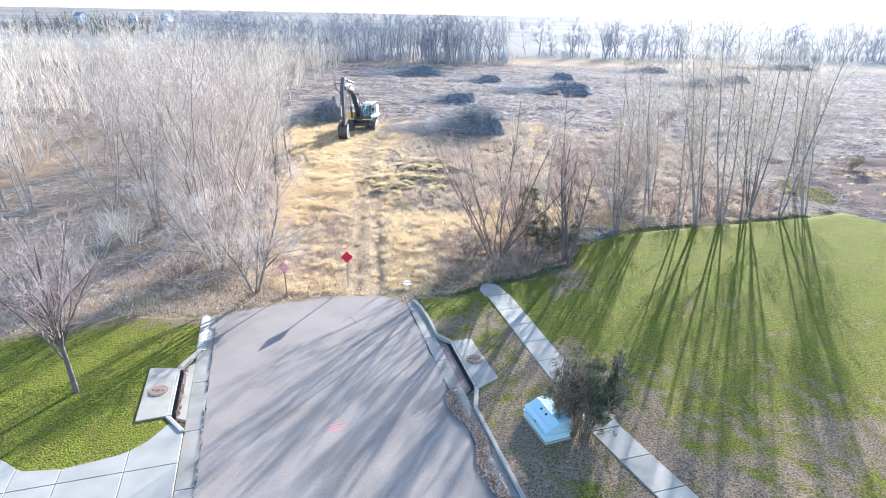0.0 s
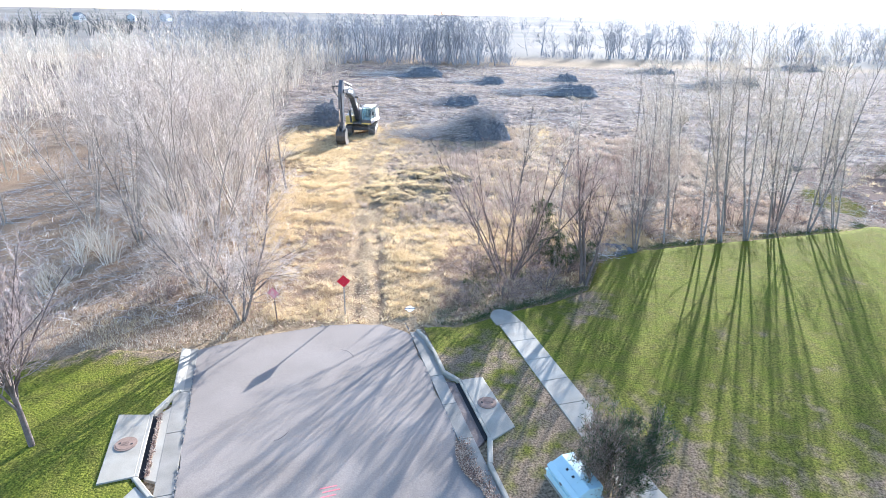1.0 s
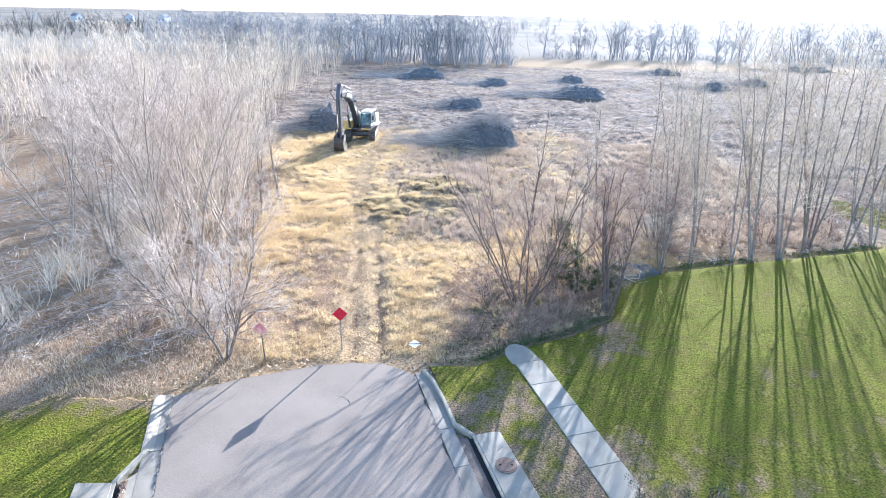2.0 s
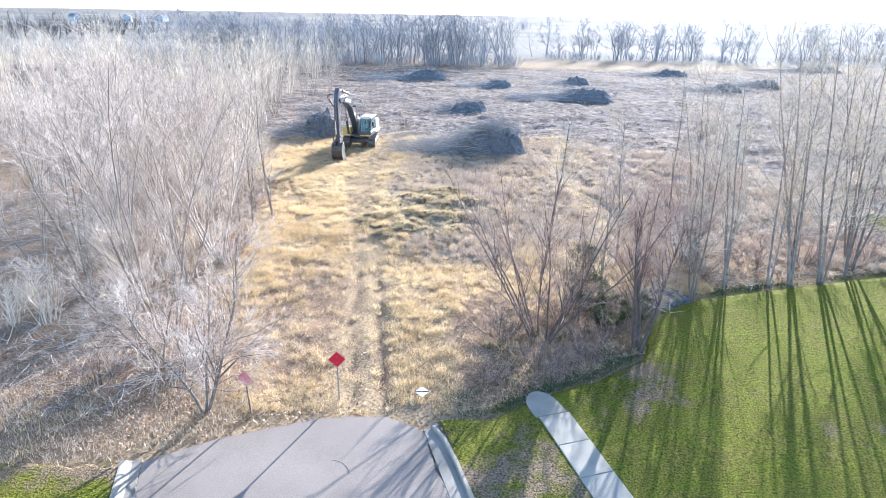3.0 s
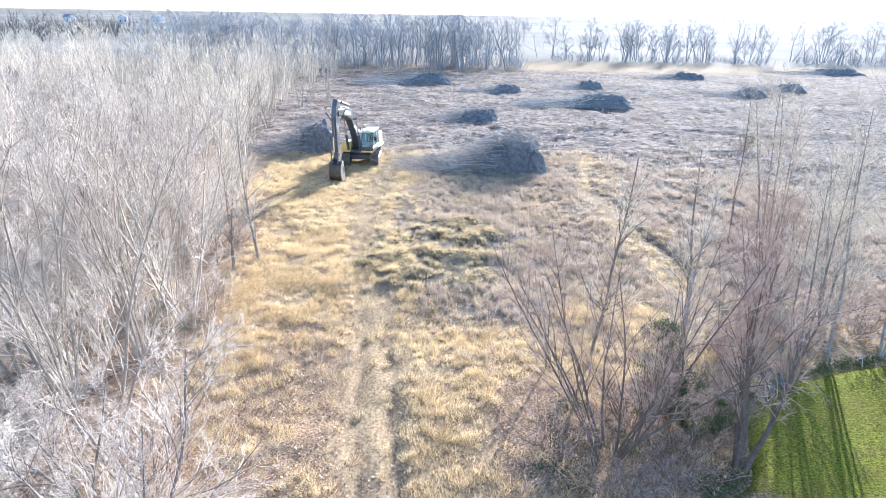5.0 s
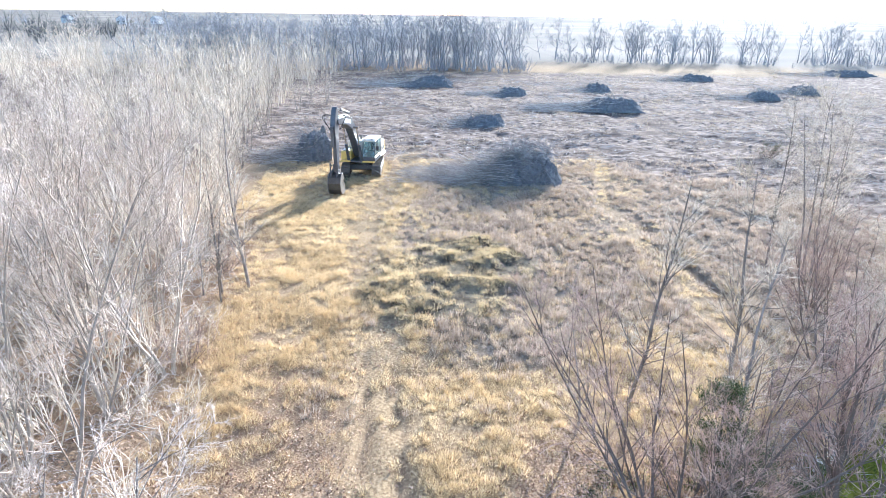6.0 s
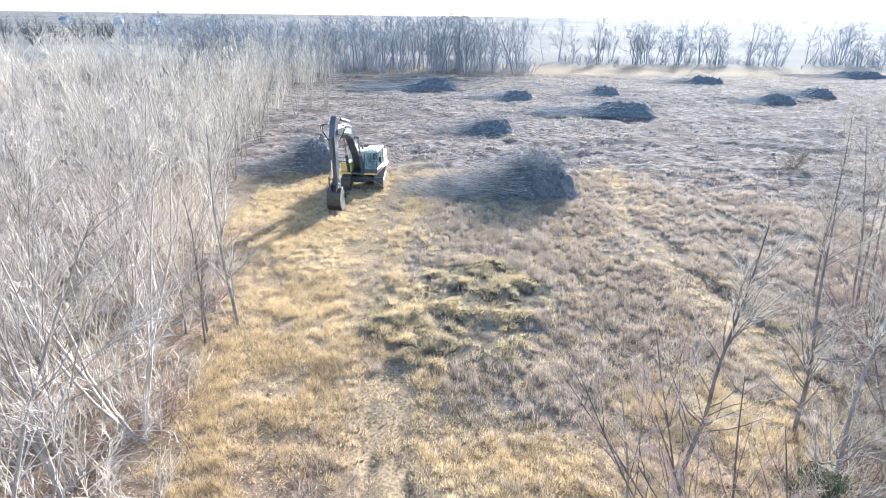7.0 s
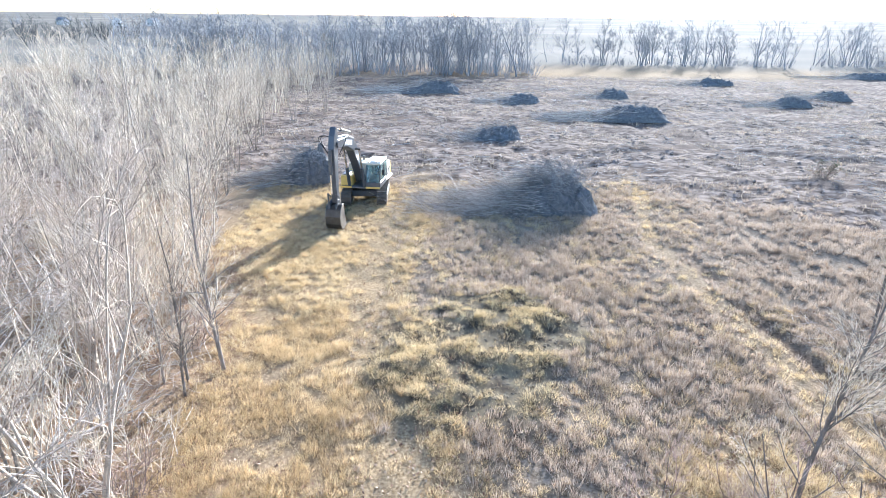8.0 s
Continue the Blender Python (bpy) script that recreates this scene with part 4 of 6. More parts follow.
def grove(name, masters, rows_, label, seed, mat):
    """Many far trees as one object: (x, y, scale) rows, built from the master trees' meshes."""
    r = np.random.default_rng(seed)
    pieces = []
    for i, (x, y, sc) in enumerate(rows_):
        for o in masters[i % len(masters)].children:
            me = o.data
            V = np.empty(len(me.vertices) * 3, np.float32)
            me.vertices.foreach_get("co", V)
            F = np.empty(len(me.loops), np.int32)
            me.loops.foreach_get("vertex_index", F)
            V = V.reshape(-1, 3) * sc
            a = r.uniform(0, 2 * np.pi)
            c, s = math.cos(a), math.sin(a)
            pieces.append((np.c_[V[:, 0] * c - V[:, 1] * s + x, V[:, 0] * s + V[:, 1] * c + y, V[:, 2] + float(ground_z(x, y)) - 0.05], F.reshape(-1, 4)))
    tagged(new(name, fast_mesh(name, *joined(pieces), mat, flat=False)), label, "far trees", kind="stuff")


deep = []
for i, (x, y) in enumerate(spots):
    if y > 78 or x < -46:
        if y < 100 or i % 4:
            deep.append((x, y, rng.uniform(0.75, 1.08)))
    else:
        plant(mid_poplars[i % 4], x, y, rng.uniform(0.75, 1.08), None, (rng.normal(0, 3), rng.normal(0, 3)), WOOD)
grove("deep_wood", far_poplars, deep, "pale bare trees deep in the wood", 5, M_TWIG)
for x, y, sc in ((-32.3, 116, 1.0), (-23, 104.4, 0.75), (-20.4, 111.5, 0.95), (-22.7, 111.4, 0.6)):
    plant(mid_poplars[0], x, y, sc, None, (0, 0), WOOD)
for i, (x, y, sc) in enumerate(((-16.9, 57.0, 0.7), (-18.0, 61.5, 0.75), (-19.4, 66.5, 0.8), (-20.8, 72.0, 0.8), (-22.3, 79.0, 0.8), (-23.0, 87.0, 0.85), (-24.5, 95.0, 0.9))):
    plant(mid_poplars[i % 4], x, y, sc, None, (0, -3), WOOD)

# the row behind the lawn
for i, (x, y, sc, lean) in enumerate(((11.6, 37.4, 0.72, -3), (13.9, 38.7, 0.9, -5), (16.5, 39.2, 0.82, -4), (17.9, 39.3, 1.0, -7), (19.6, 39.6, 1.05, -6),
                                      (21.3, 40.4, 1.0, -5), (24.7, 41.4, 1.0, 8), (26.8, 42.0, 0.72, -9), (29.2, 47.6, 0.9, -7), (18.7, 40.9, 0.9, -8), (22.5, 41.6, 0.95, -2),
                                      (23.4, 43.2, 0.9, -5), (15.2, 41.5, 0.75, -6), (15.6, 52.1, 0.8, -3), (16.8, 50.7, 0.8, -6), (17.7, 50.9, 0.75, -3))):
    plant(row_trees[i % 4], x, y, sc, None, (0, lean), ROW)
plant(broom, 7.4, 32.6, 1.1, 0, (0, 3), ROW)
plant(spreaders[0], 3.2, 33.2, 0.95, 20, (0, -4), ROW)
plant(singles[1], 4.15, 39.6, 0.9, 10, (0, 3), ROW)
plant(singles[0], 6.6, 36.4, 0.78, 30, (0, 5), ROW)
plant(singles[0], 8.8, 41.5, 0.85, 100, (0, 3), ROW)
plant(spreaders[1], 12.8, 42.0, 0.7, 20, (0, 0), ROW)
plant(spreaders[0], 15.2, 47.0, 0.6, 80, (0, 0), ROW)
plant(saplings[0], 1.92, 38.1, 0.75, 80, (0, -3), ROW, label="small forked leafless tree in dry grass")
drop(near_poplars + mid_poplars + row_trees + singles + spreaders + [broom, garden, grey_spread] + saplings)


# ---- far belts of trees ----
belt = []
for i in range(175):
    belt.append((-80 + 96 * rng.random(), 165 + 34 * rng.random() ** 1.4, rng.uniform(0.95, 1.4)))
for x0, x1, count in ((25, 27, 1), (31, 36, 3), (38, 63, 25), (65, 79, 14), (83, 93, 9), (104, 150, 30)):
    for i in range(count):
        belt.append((rng.uniform(x0, x1), 198 + 14 * rng.random(), rng.uniform(0.7, 1.25)))
grove("tree_belt", far_crowns, belt, "belt of bare trees behind the cleared ground", 6, M_HAZEWOOD)
drop(far_poplars + far_crowns)


def thicket(seed):
    """A low-cost bare bush of unit height: verts and quads."""
    r = np.random.default_rng(seed)
    P, R = stems(r, 5, 0.95, 24, 0.011, 0.12, n=4, wobble=0.07)
    Q, S = offshoots(r, P, R, 9, 0.15, 1.0, 36, 0.45, 0.06, 3, 0.6, 0.0045, 0.07)
    return joined([tubes(P, R, 3), tubes(Q, S, 3)])


def far_belt(name, x0, x1, y, height, count, seed, label, depth=8, mat=M_HAZEWOOD):
    """A distant line of bare trees or bushes, one object."""
    r = np.random.default_rng(seed)
    kinds = [thicket(seed * 10 + k) for k in range(4)]
    pieces = []
    for i in range(count):
        x, yy = r.uniform(x0, x1), y + r.normal(0, depth)
        h = height * r.uniform(0.55, 1.1) * (0.55 + 0.6 * float(value_noise(x, 0, height * 3, seed)))
        V, F = kinds[i % 4]
        a = r.uniform(0, 2 * np.pi)
        c, s = math.cos(a), math.sin(a)
        pieces.append((np.c_[(V[:, 0] * c - V[:, 1] * s) * h + x, (V[:, 0] * s + V[:, 1] * c) * h + yy, V[:, 2] * h + float(ground_z(x, yy))], F))
    tagged(new(name, fast_mesh(name, *joined(pieces), mat)), label, "far trees", kind="stuff")


far_belt("far_woods", -360, -150, 330, 12, 110, 1, "dark woods before the distant houses", 36, M_DARKWOOD)
far_belt("far_woods", -150, -40, 330, 10, 50, 8, "bare woods on the plain, haze put into their grey", 40)
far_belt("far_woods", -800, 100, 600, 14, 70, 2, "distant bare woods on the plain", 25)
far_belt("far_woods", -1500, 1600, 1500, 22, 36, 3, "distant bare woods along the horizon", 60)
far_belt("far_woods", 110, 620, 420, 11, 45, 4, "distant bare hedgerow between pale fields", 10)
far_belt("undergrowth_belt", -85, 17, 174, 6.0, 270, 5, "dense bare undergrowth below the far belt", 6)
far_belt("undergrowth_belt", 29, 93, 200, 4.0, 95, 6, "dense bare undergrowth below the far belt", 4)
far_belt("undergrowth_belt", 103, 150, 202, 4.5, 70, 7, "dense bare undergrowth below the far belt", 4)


r1 = np.random.default_rng(90)
kinds = [thicket(900 + k) for k in range(5)]
pieces = []
while len(pieces) < 330:
    yy = r1.uniform(36, 166)
    x = float(wood_x(min(yy, 148))) - 1.5 - r1.random() ** 1.3 * (34 + 0.7 * yy)
    if math.hypot((x + 28) / 9, (yy - 44) / 8) < 1:
        continue
    h = r1.uniform(3.0, 8.0)
    V, F = kinds[len(pieces) % 5]
    a = r1.uniform(0, 2 * np.pi)
    c, s = math.cos(a), math.sin(a)
    pieces.append((np.c_[(V[:, 0] * c - V[:, 1] * s) * h * 0.8 + x, (V[:, 0] * s + V[:, 1] * c) * h * 0.8 + yy, V[:, 2] * h + float(ground_z(x, yy))] * 1.0, F))
while len(pieces) < 470:
    yy = r1.uniform(30, 64)
    x = float(wood_x(yy)) - 0.3 - 11 * r1.random() ** 1.2
    h = r1.uniform(1.0, 2.6)
    V, F = kinds[len(pieces) % 5]
    a = r1.uniform(0, 2 * np.pi)
    c, s = math.cos(a), math.sin(a)
    pieces.append((np.c_[(V[:, 0] * c - V[:, 1] * s) * h * 1.3 + x, (V[:, 0] * s + V[:, 1] * c) * h * 1.3 + yy, V[:, 2] * h + float(ground_z(x, yy))], F))
tagged(new("wood_understorey", fast_mesh("wood_understorey", *joined(pieces), M_TWIG)), "thin pale saplings and bushes filling the wood", "bushes", kind="stuff")


def far_house(x, y, turn, wide, deep, tall):
    h = tagged(empty("house", pose(x, y, float(ground_z(x, y)), 0, 0, turn)), "distant pale house with dark gabled roof", "house", group="distant houses")
    bm = bmesh.new()
    prism(bm, [(-wide / 2, -0.3), (wide / 2, -0.3), (wide / 2, tall), (0, tall + wide * 0.32), (-wide / 2, tall)], 1, -deep / 2, deep / 2)
    wall = part("wall", done(bm), M_WALL, h)
    for side in (-1, 1):
        bm = bmesh.new()
        o = wide / 2 + 0.5
        prism(bm, [(side * o, tall - 0.25), (0, tall + wide * 0.32 + 0.1), (0, tall + wide * 0.32 + 0.4), (side * o, tall + 0.05)], 1, -deep / 2 - 0.4, deep / 2 + 0.4)
        part("roof", done(bm), M_ROOF, h)
    for wx in (-wide * 0.28, wide * 0.28):
        for wz in (1.0, 3.6):
            if wz + 1.4 < tall:
                bm = bmesh.new()
                box(bm, wx - 0.6, wx + 0.6, -deep / 2 - 0.05, -deep / 2 + 0.05, wz, wz + 1.4)
                part("window", done(bm), M_BLACK, h)


for x, y, t, w, d, hh in ((-318, 640, 20, 7.5, 9, 4.6), (-290, 655, -15, 8, 9, 4.4), (-400, 690, 70, 8, 9, 4.6)):
    far_house(x, y, t, w, d, hh)


# ---- evergreens ----
def needles(r, tips, size, count):
    """Flat little sprays round many points, as quads."""
    c = np.repeat(tips, count, 0) + r.normal(0, size * 0.8, (len(tips) * count, 3))
    out = tips * np.array([1, 1, 0.0])
    out = np.repeat(out / (np.linalg.norm(out, axis=1, keepdims=True) + 0.1), count, 0)
    d = r.normal(size=c.shape) * 0.5 + np.array([0, 0, 0.8]) + 0.6 * out
    d /= np.linalg.norm(d, axis=1, keepdims=True)
    q = np.cross(d, r.normal(size=c.shape))
    q /= np.linalg.norm(q, axis=1, keepdims=True) + 1e-9
    L, Wd = size * r.uniform(0.8, 1.9, (len(c), 1)), size * 0.17
    V = np.stack([c - q * Wd * 0.4, c + d * L * 0.5 - q * Wd, c + d * L, c + d * L * 0.5 + q * Wd], 1).reshape(-1, 3)
    return V, np.arange(len(V)).reshape(-1, 4)


def evergreen(name, x, y, height, spread, seed, label, z=None, open_top=False, sprays=7, dry=0.0, low=0.2):
    r = np.random.default_rng(seed)
    root = tagged(empty(name, pose(x, y, float(ground_z(x, y)) if z is None else z)), label, "evergreen")
    if open_top:
        P, R = stems(r, 38 if sprays > 9 else 16, height, 23 if sprays > 9 else 46, 0.02, 0.45)
        Q, S = offshoots(r, P, R, 8, 0.05, 1.0, 36, 0.34, 0.06, 4, 0.5, 0.01, 0.1)
    else:
        P, R = stems(r, 1, height, 2, 0.09, 0.02)
        Q, S = offshoots(r, P, R, 90, 0.06, 0.98, 68, spread / height * 0.85, 0.06, 4, 0.4, 0.012, 0.1)
    U, X = offshoots(r, Q, S, 6, low, 1.0, 40, 0.5, 0.04, 3, 0.6, 0.007, 0.1)
    part("trunk", fast_mesh("trunk", *tubes(P, R, 6), M_BROWNBARK, flat=False), None, root)
    part("branchwork", fast_mesh("branchwork", *joined([tubes(Q, S, 4), tubes(U, X, 3)]), M_BROWNTWIG), None, root)
    tips = U[:, 1:].reshape(-1, 3)
    pick = r.random(len(tips)) < dry * (0.6 + 0.8 * (tips[:, 0] < 0))
    part("needles", fast_mesh("needles", *needles(r, tips[~pick], 0.06, sprays + 2), M_JUNIPER), None, root, "dark green needles")
    if pick.any():
        part("dead_needles", fast_mesh("dead_needles", *needles(r, tips[pick], 0.055, sprays + 1), M_DRYJUNIPER), None, root, "browned dry needles")
    return root


evergreen("evergreen_bush", 5.1, 17.55, 2.75, 1.6, 15, "large ragged evergreen bush with browned side beside the utility box", z=float(base_z(17.5)) + LAWN_DZ, open_top=True, sprays=10, dry=0.5, low=0.0)
evergreen("juniper", 5.3, 34.9, 3.5, 1.2, 6, "dark green conical juniper among bare shrubs", sprays=9, dry=0.15)
evergreen("juniper", 6.7, 34.2, 2.1, 1.3, 7, "low dark juniper under bare shrubs", sprays=9, open_top=True, low=0.0)
evergreen("juniper", -11.3, 66.9, 1.0, 0.7, 8, "small green juniper in dry grass by the excavator", sprays=0, open_top=True)
evergreen("juniper", 38.5, 55.8, 1.7, 2.0, 9, "rounded green shrub at the edge of turned soil", sprays=0, open_top=True, dry=0.3)
evergreen("juniper", 29.0, 78.5, 1.7, 1.6, 10, "dark shrub still standing on cleared ground", sprays=0, open_top=True, dry=0.5)


# ---- brush piles ----
def brush_mound(x, y, length, depth, height, turn, seed, count, group="brush piles on the cleared ground", label="pile of cut pale branches and brush on bare soil"):
    r = np.random.default_rng(seed)
    z0 = float(ground_z(x, y))
    # a ragged core, shade put into its dark colour: a steep block at one end, trailing off low at the other
    u, v = np.meshgrid(np.linspace(-1, 1, 54), np.linspace(-1, 1, 26))

    def top(uu, vv):
        pr = 0.42 * smooth(-1.0, 0.3, uu) ** 1.4 + 0.58 * smooth(0.10, 0.32, uu + 0.10 * np.sin(vv * 4 + seed))
        pr = pr * smooth(1.03, 0.80, uu + 0.05 * np.sin(vv * 5 + seed))
        return height * pr * np.clip(1 - np.abs(vv) ** 3.5, 0, 1) ** 0.55 * (0.62 + 0.62 * fbm(uu * 6 + seed, vv * 4, 1.0, seed))
    zc = top(u, v) * (0.66 + 0.34 * (value_noise(u * length, v * depth, 0.55, seed) - 0.5)) - 0.22
    V = np.c_[(u * length / 2).ravel(), (v * depth / 2).ravel(), zc.ravel()]
    i = np.arange(V.shape[0]).reshape(26, 54)
    F = np.stack([i[:-1, :-1], i[:-1, 1:], i[1:, 1:], i[1:, :-1]], -1).reshape(-1, 4)
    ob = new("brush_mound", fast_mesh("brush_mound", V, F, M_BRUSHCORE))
    ob.matrix_basis = pose(x, y, z0, 0, 0, turn)
    tagged(ob, label, "brush mound", group=group)
    # long pale branches, butts in the block, tops swept out over the low end
    uu, vv = 0.32 - 1.28 * r.random(count) ** 0.8, r.uniform(-1.05, 1.0, count)
    start = np.c_[uu * length / 2, vv * depth / 2, top(uu, vv) * r.uniform(0.55, 1.12, count) + 0.02]
    az = np.where(r.random(count) < 0.8, np.pi + r.normal(0, 0.38, count), r.uniform(0, 2 * np.pi, count))
    d = np.c_[np.cos(az), np.sin(az), r.normal(0.02, 0.13, count)]
    L = r.gamma(4, 0.5, count) * length / 13 + 0.6
    pts = [start - d * L[:, None] * 0.3]
    for j in range(4):
        d = d + r.normal(0, 0.13, d.shape)
        d[:, 2] -= 0.05
        pts.append(pts[-1] + d * (L / 4)[:, None])
    P = np.stack(pts, 1)
    P[:, :, 2] = np.maximum(P[:, :, 2], 0.0)
    rad = (0.009 + 0.03 * r.random(count) ** 4)[:, None] * np.linspace(1, 0.3, 5)[None, :]
    Q, S = offshoots(r, P, rad, 3, 0.3, 1.0, 32, 0.5, 0.02, 3, 0.6, 0.008, 0.14)
    b = part("brushwood", fast_mesh("brushwood", *joined([tubes(P[:, ::2], rad[:, ::2], 3), tubes(Q, S, 3)]), M_BRUSH), None, ob, "pale cut branches")
    b["kind"] = "stuff"
    # a tangle of finer brush over the block, its shaded face put into the dark colour
    m = int(count * 0.85)
    uu, vv = 0.98 - 1.0 * r.random(m) ** 0.8, r.uniform(-1.02, 1.02, m)
    start = np.c_[uu * length / 2, vv * depth / 2, top(uu, vv) * r.uniform(0.35, 0.95, m) - 0.05]
    d = np.c_[r.normal(-0.25, 0.6, m), r.normal(-0.1, 0.5, m), r.normal(0.12, 0.3, m)]
    d /= np.linalg.norm(d, axis=1, keepdims=True)
    L = r.uniform(0.5, 1.5, m) * height * 0.4
    pts = [start]
    for j in range(3):
        d = d + r.normal(0, 0.22, d.shape)
        pts.append(pts[-1] + d * (L / 3)[:, None])
    P = np.stack(pts, 1)
    P[:, :, 2] = np.maximum(P[:, :, 2], 0.0)
    rad = np.full((m, 1), 0.012) * np.linspace(1, 0.4, 4)[None, :]
    Q, S = offshoots(r, P, rad, 4, 0.2, 1.0, 45, 0.55, 0.0, 3, 0.7, 0.007, 0.18)
    t = part("twig_tangle", fast_mesh("twig_tangle", *joined([tubes(P, rad, 3), tubes(Q, S, 3)]), M_SHADETWIG), None, ob, "tangle of fine twigs, the pile's shade put into their colour")
    t["kind"] = "stuff"
    return ob


brush_mound(0.7, 70.1, 12.4, 5.4, 3.1, 0, 1, 1500)
brush_mound(-17.2, 76.8, 8.0, 5.0, 3.3, 20, 2, 420)
brush_mound(-0.6, 95.5, 11.0, 5.0, 2.0, 0, 3, 350)
brush_mound(-9.5, 137.0, 17.0, 6.0, 2.5, 0, 4, 280)
brush_mound(17.8, 108.5, 16.0, 6.0, 2.1, 0, 5, 350)
brush_mound(6.3, 124.0, 10.0, 5.0, 1.8, 0, 6, 175)
brush_mound(22.5, 130.5, 9.0, 5.0, 2.2, 0, 7, 175)
brush_mound(47.5, 152.5, 14.0, 6.0, 2.1, 0, 8, 175)
brush_mound(48.0, 122.8, 10.0, 5.0, 2.0, 0, 9, 175)
brush_mound(89.0, 169.0, 22.0, 8.0, 2.0, 0, 10, 210)
brush_mound(60.0, 131.0, 9.0, 5.0, 1.8, 0, 11, 160)
brush_mound(9.6, 37.5, 4.2, 2.4, 0.42, 25, 12, 70, "", "small heap of fallen pale branches below the shrubs")


# ---- ground cover: blades, weeds, litter ----
def blades(name, x, y, z, per, height, width, lean, mat, label, category, seed, bunch=0.16):
    """Tufts of tapering blades at many places, one object."""
    r = np.random.default_rng(seed)
    n = len(x) * per
    bx, by = np.repeat(x, per) + r.normal(0, bunch, n), np.repeat(y, per) + r.normal(0, bunch, n)
    bz = np.repeat(z, per) - 0.03
    h = np.repeat(height, per) * r.uniform(0.5, 1.15, n)
    az, ln = r.uniform(0, 2 * np.pi, n), np.abs(r.normal(0, lean, n))
    dx, dy = np.cos(az) * np.sin(ln) * h, np.sin(az) * np.sin(ln) * h
    a2 = r.uniform(0, 2 * np.pi, n)
    wx, wy = np.cos(a2) * width / 2, np.sin(a2) * width / 2
    hz = h * np.cos(ln)
    V = np.stack([np.c_[bx - wx, by - wy, bz], np.c_[bx + wx, by + wy, bz], np.c_[bx + dx, by + dy, bz + hz]], 1).reshape(-1, 3)
    F = np.arange(len(V)).reshape(-1, 3)
    tagged(new(name, fast_mesh(name, V, F, mat)), label, category, kind="stuff")


def tufts(name, x, y, per, height, width, lean, mat, label, category, seed, radius=0.15):
    """Domed tufts: blades thick in the middle and leaning out, so that gaps stay between them."""
    r = np.random.default_rng(seed)
    m = len(x)
    size = r.uniform(0.55, 1.45, m)
    n = m * per
    az, q = r.uniform(0, 2 * np.pi, n), np.sqrt(r.random(n))
    rad = np.repeat(radius * size, per) * q
    bx, by = np.repeat(x, per) + np.cos(az) * rad, np.repeat(y, per) + np.sin(az) * rad
    bz = np.repeat(ground_z(x, y), per) - 0.03
    h = np.repeat(height * (0.6 + 0.4 * size), per) * (1.1 - 0.45 * q * q) * r.uniform(0.65, 1.1, n)
    a2 = az + r.normal(0, 0.7, n)
    ln = lean * (0.25 + q) * r.uniform(0.4, 1.4, n)
    wa = r.uniform(0, 2 * np.pi, n)
    wx, wy = np.cos(wa) * width / 2, np.sin(wa) * width / 2
    V = np.stack([np.c_[bx - wx, by - wy, bz], np.c_[bx + wx, by + wy, bz], np.c_[bx + np.cos(a2) * np.sin(ln) * h, by + np.sin(a2) * np.sin(ln) * h, bz + np.cos(ln) * h]], 1).reshape(-1, 3)
    tagged(new(name, fast_mesh(name, V, np.arange(len(V)).reshape(-1, 3), mat)), label, category, kind="stuff")


def scatter(count, x0, x1, y0, y1, density, seed):
    r = np.random.default_rng(seed)
    x, y = r.uniform(x0, x1, count), r.uniform(y0, y1, count)
    keep = r.random(count) < density(x, y)
    return x[keep], y[keep]


def wild_here(x, y):
    s, w = sw(x, y)
    off_road = ((s > 5.5) | (w < -5.4) | (w > 5.0)) & ~((w > 8.6) & (w < 10.0) & (s < 5.1))
    lawn = (x > 0.4) & (y < lawn_edge_y(x) + 0.2)
    hi = np.interp(w, LAWN_W, LAWN_S)
    lawn2 = (w < -5.2) & (s < hi)
    return (off_road & ~lawn & ~lawn2).astype(float)


def d_gold(x, y):
    k = masks(x, y)
    return wild_here(x, y) * (1 - k["wood"]) * (1 - k["cleared"]) * (1 - 0.8 * k["sage"]) * (1 - 0.95 * k["orange"]) * (1 - np.clip(1.35 * k["trail"], 0, 0.88)) * (1 - k["ruts"]) * (1 - 0.5 * k["clod"]) * (0.22 + 0.78 * smooth(0.30, 0.58, fbm(x, y, 2.6, 77))) * (1 - 0.7 * k["litter"]) * (0.25 + 0.75 * np.maximum(smooth(28.5, 31, y), smooth(-10, -7, x)))


x, y = scatter(26000, -18, 13, 28, 76, d_gold, 1)
tufts("tall_grass", x, y, 62, (0.15 + 0.34 * fbm(x, y, 2.0, 71)) * (0.55 + 0.45 * smooth(28, 32, y)), 0.013, 0.85, M_GOLD, "tall dry golden grass in tufts", "dry grass", 2, 0.2)
x, y = scatter(52000, -17, 14, 27.5, 78, lambda x, y: wild_here(x, y) * (1 - masks(x, y)["cleared"]) * (0.35 + 0.65 * masks(x, y)["trail"]) * (1 - 0.7 * masks(x, y)["ruts"]), 103)
blades("flattened_grass", x, y, ground_z(x, y), 8, 0.09 + 0.10 * fbm(x, y, 1.2, 76), 0.014, 1.2, M_FLAT, "flattened short dry grass on the ground", "dry grass", 104, 0.14)
x, y = scatter(42000, -18, 13, 28, 76, d_gold, 101)
blades("thin_grass", x, y, ground_z(x, y), 6, 0.10 + 0.16 * fbm(x, y, 2.0, 71), 0.016, 0.9, M_GOLD, "short dry grass between the tufts", "dry grass", 102)


def d_orange(x, y):
    k = masks(x, y)
    return wild_here(x, y) * k["orange"] * (1 - 0.8 * k["trail"]) * (1 - 0.8 * k["wood"]) * smooth(0.25, 0.5, fbm(x, y, 2.0, 78))


x, y = scatter(11000, -19, -2, 36, 58, d_orange, 3)
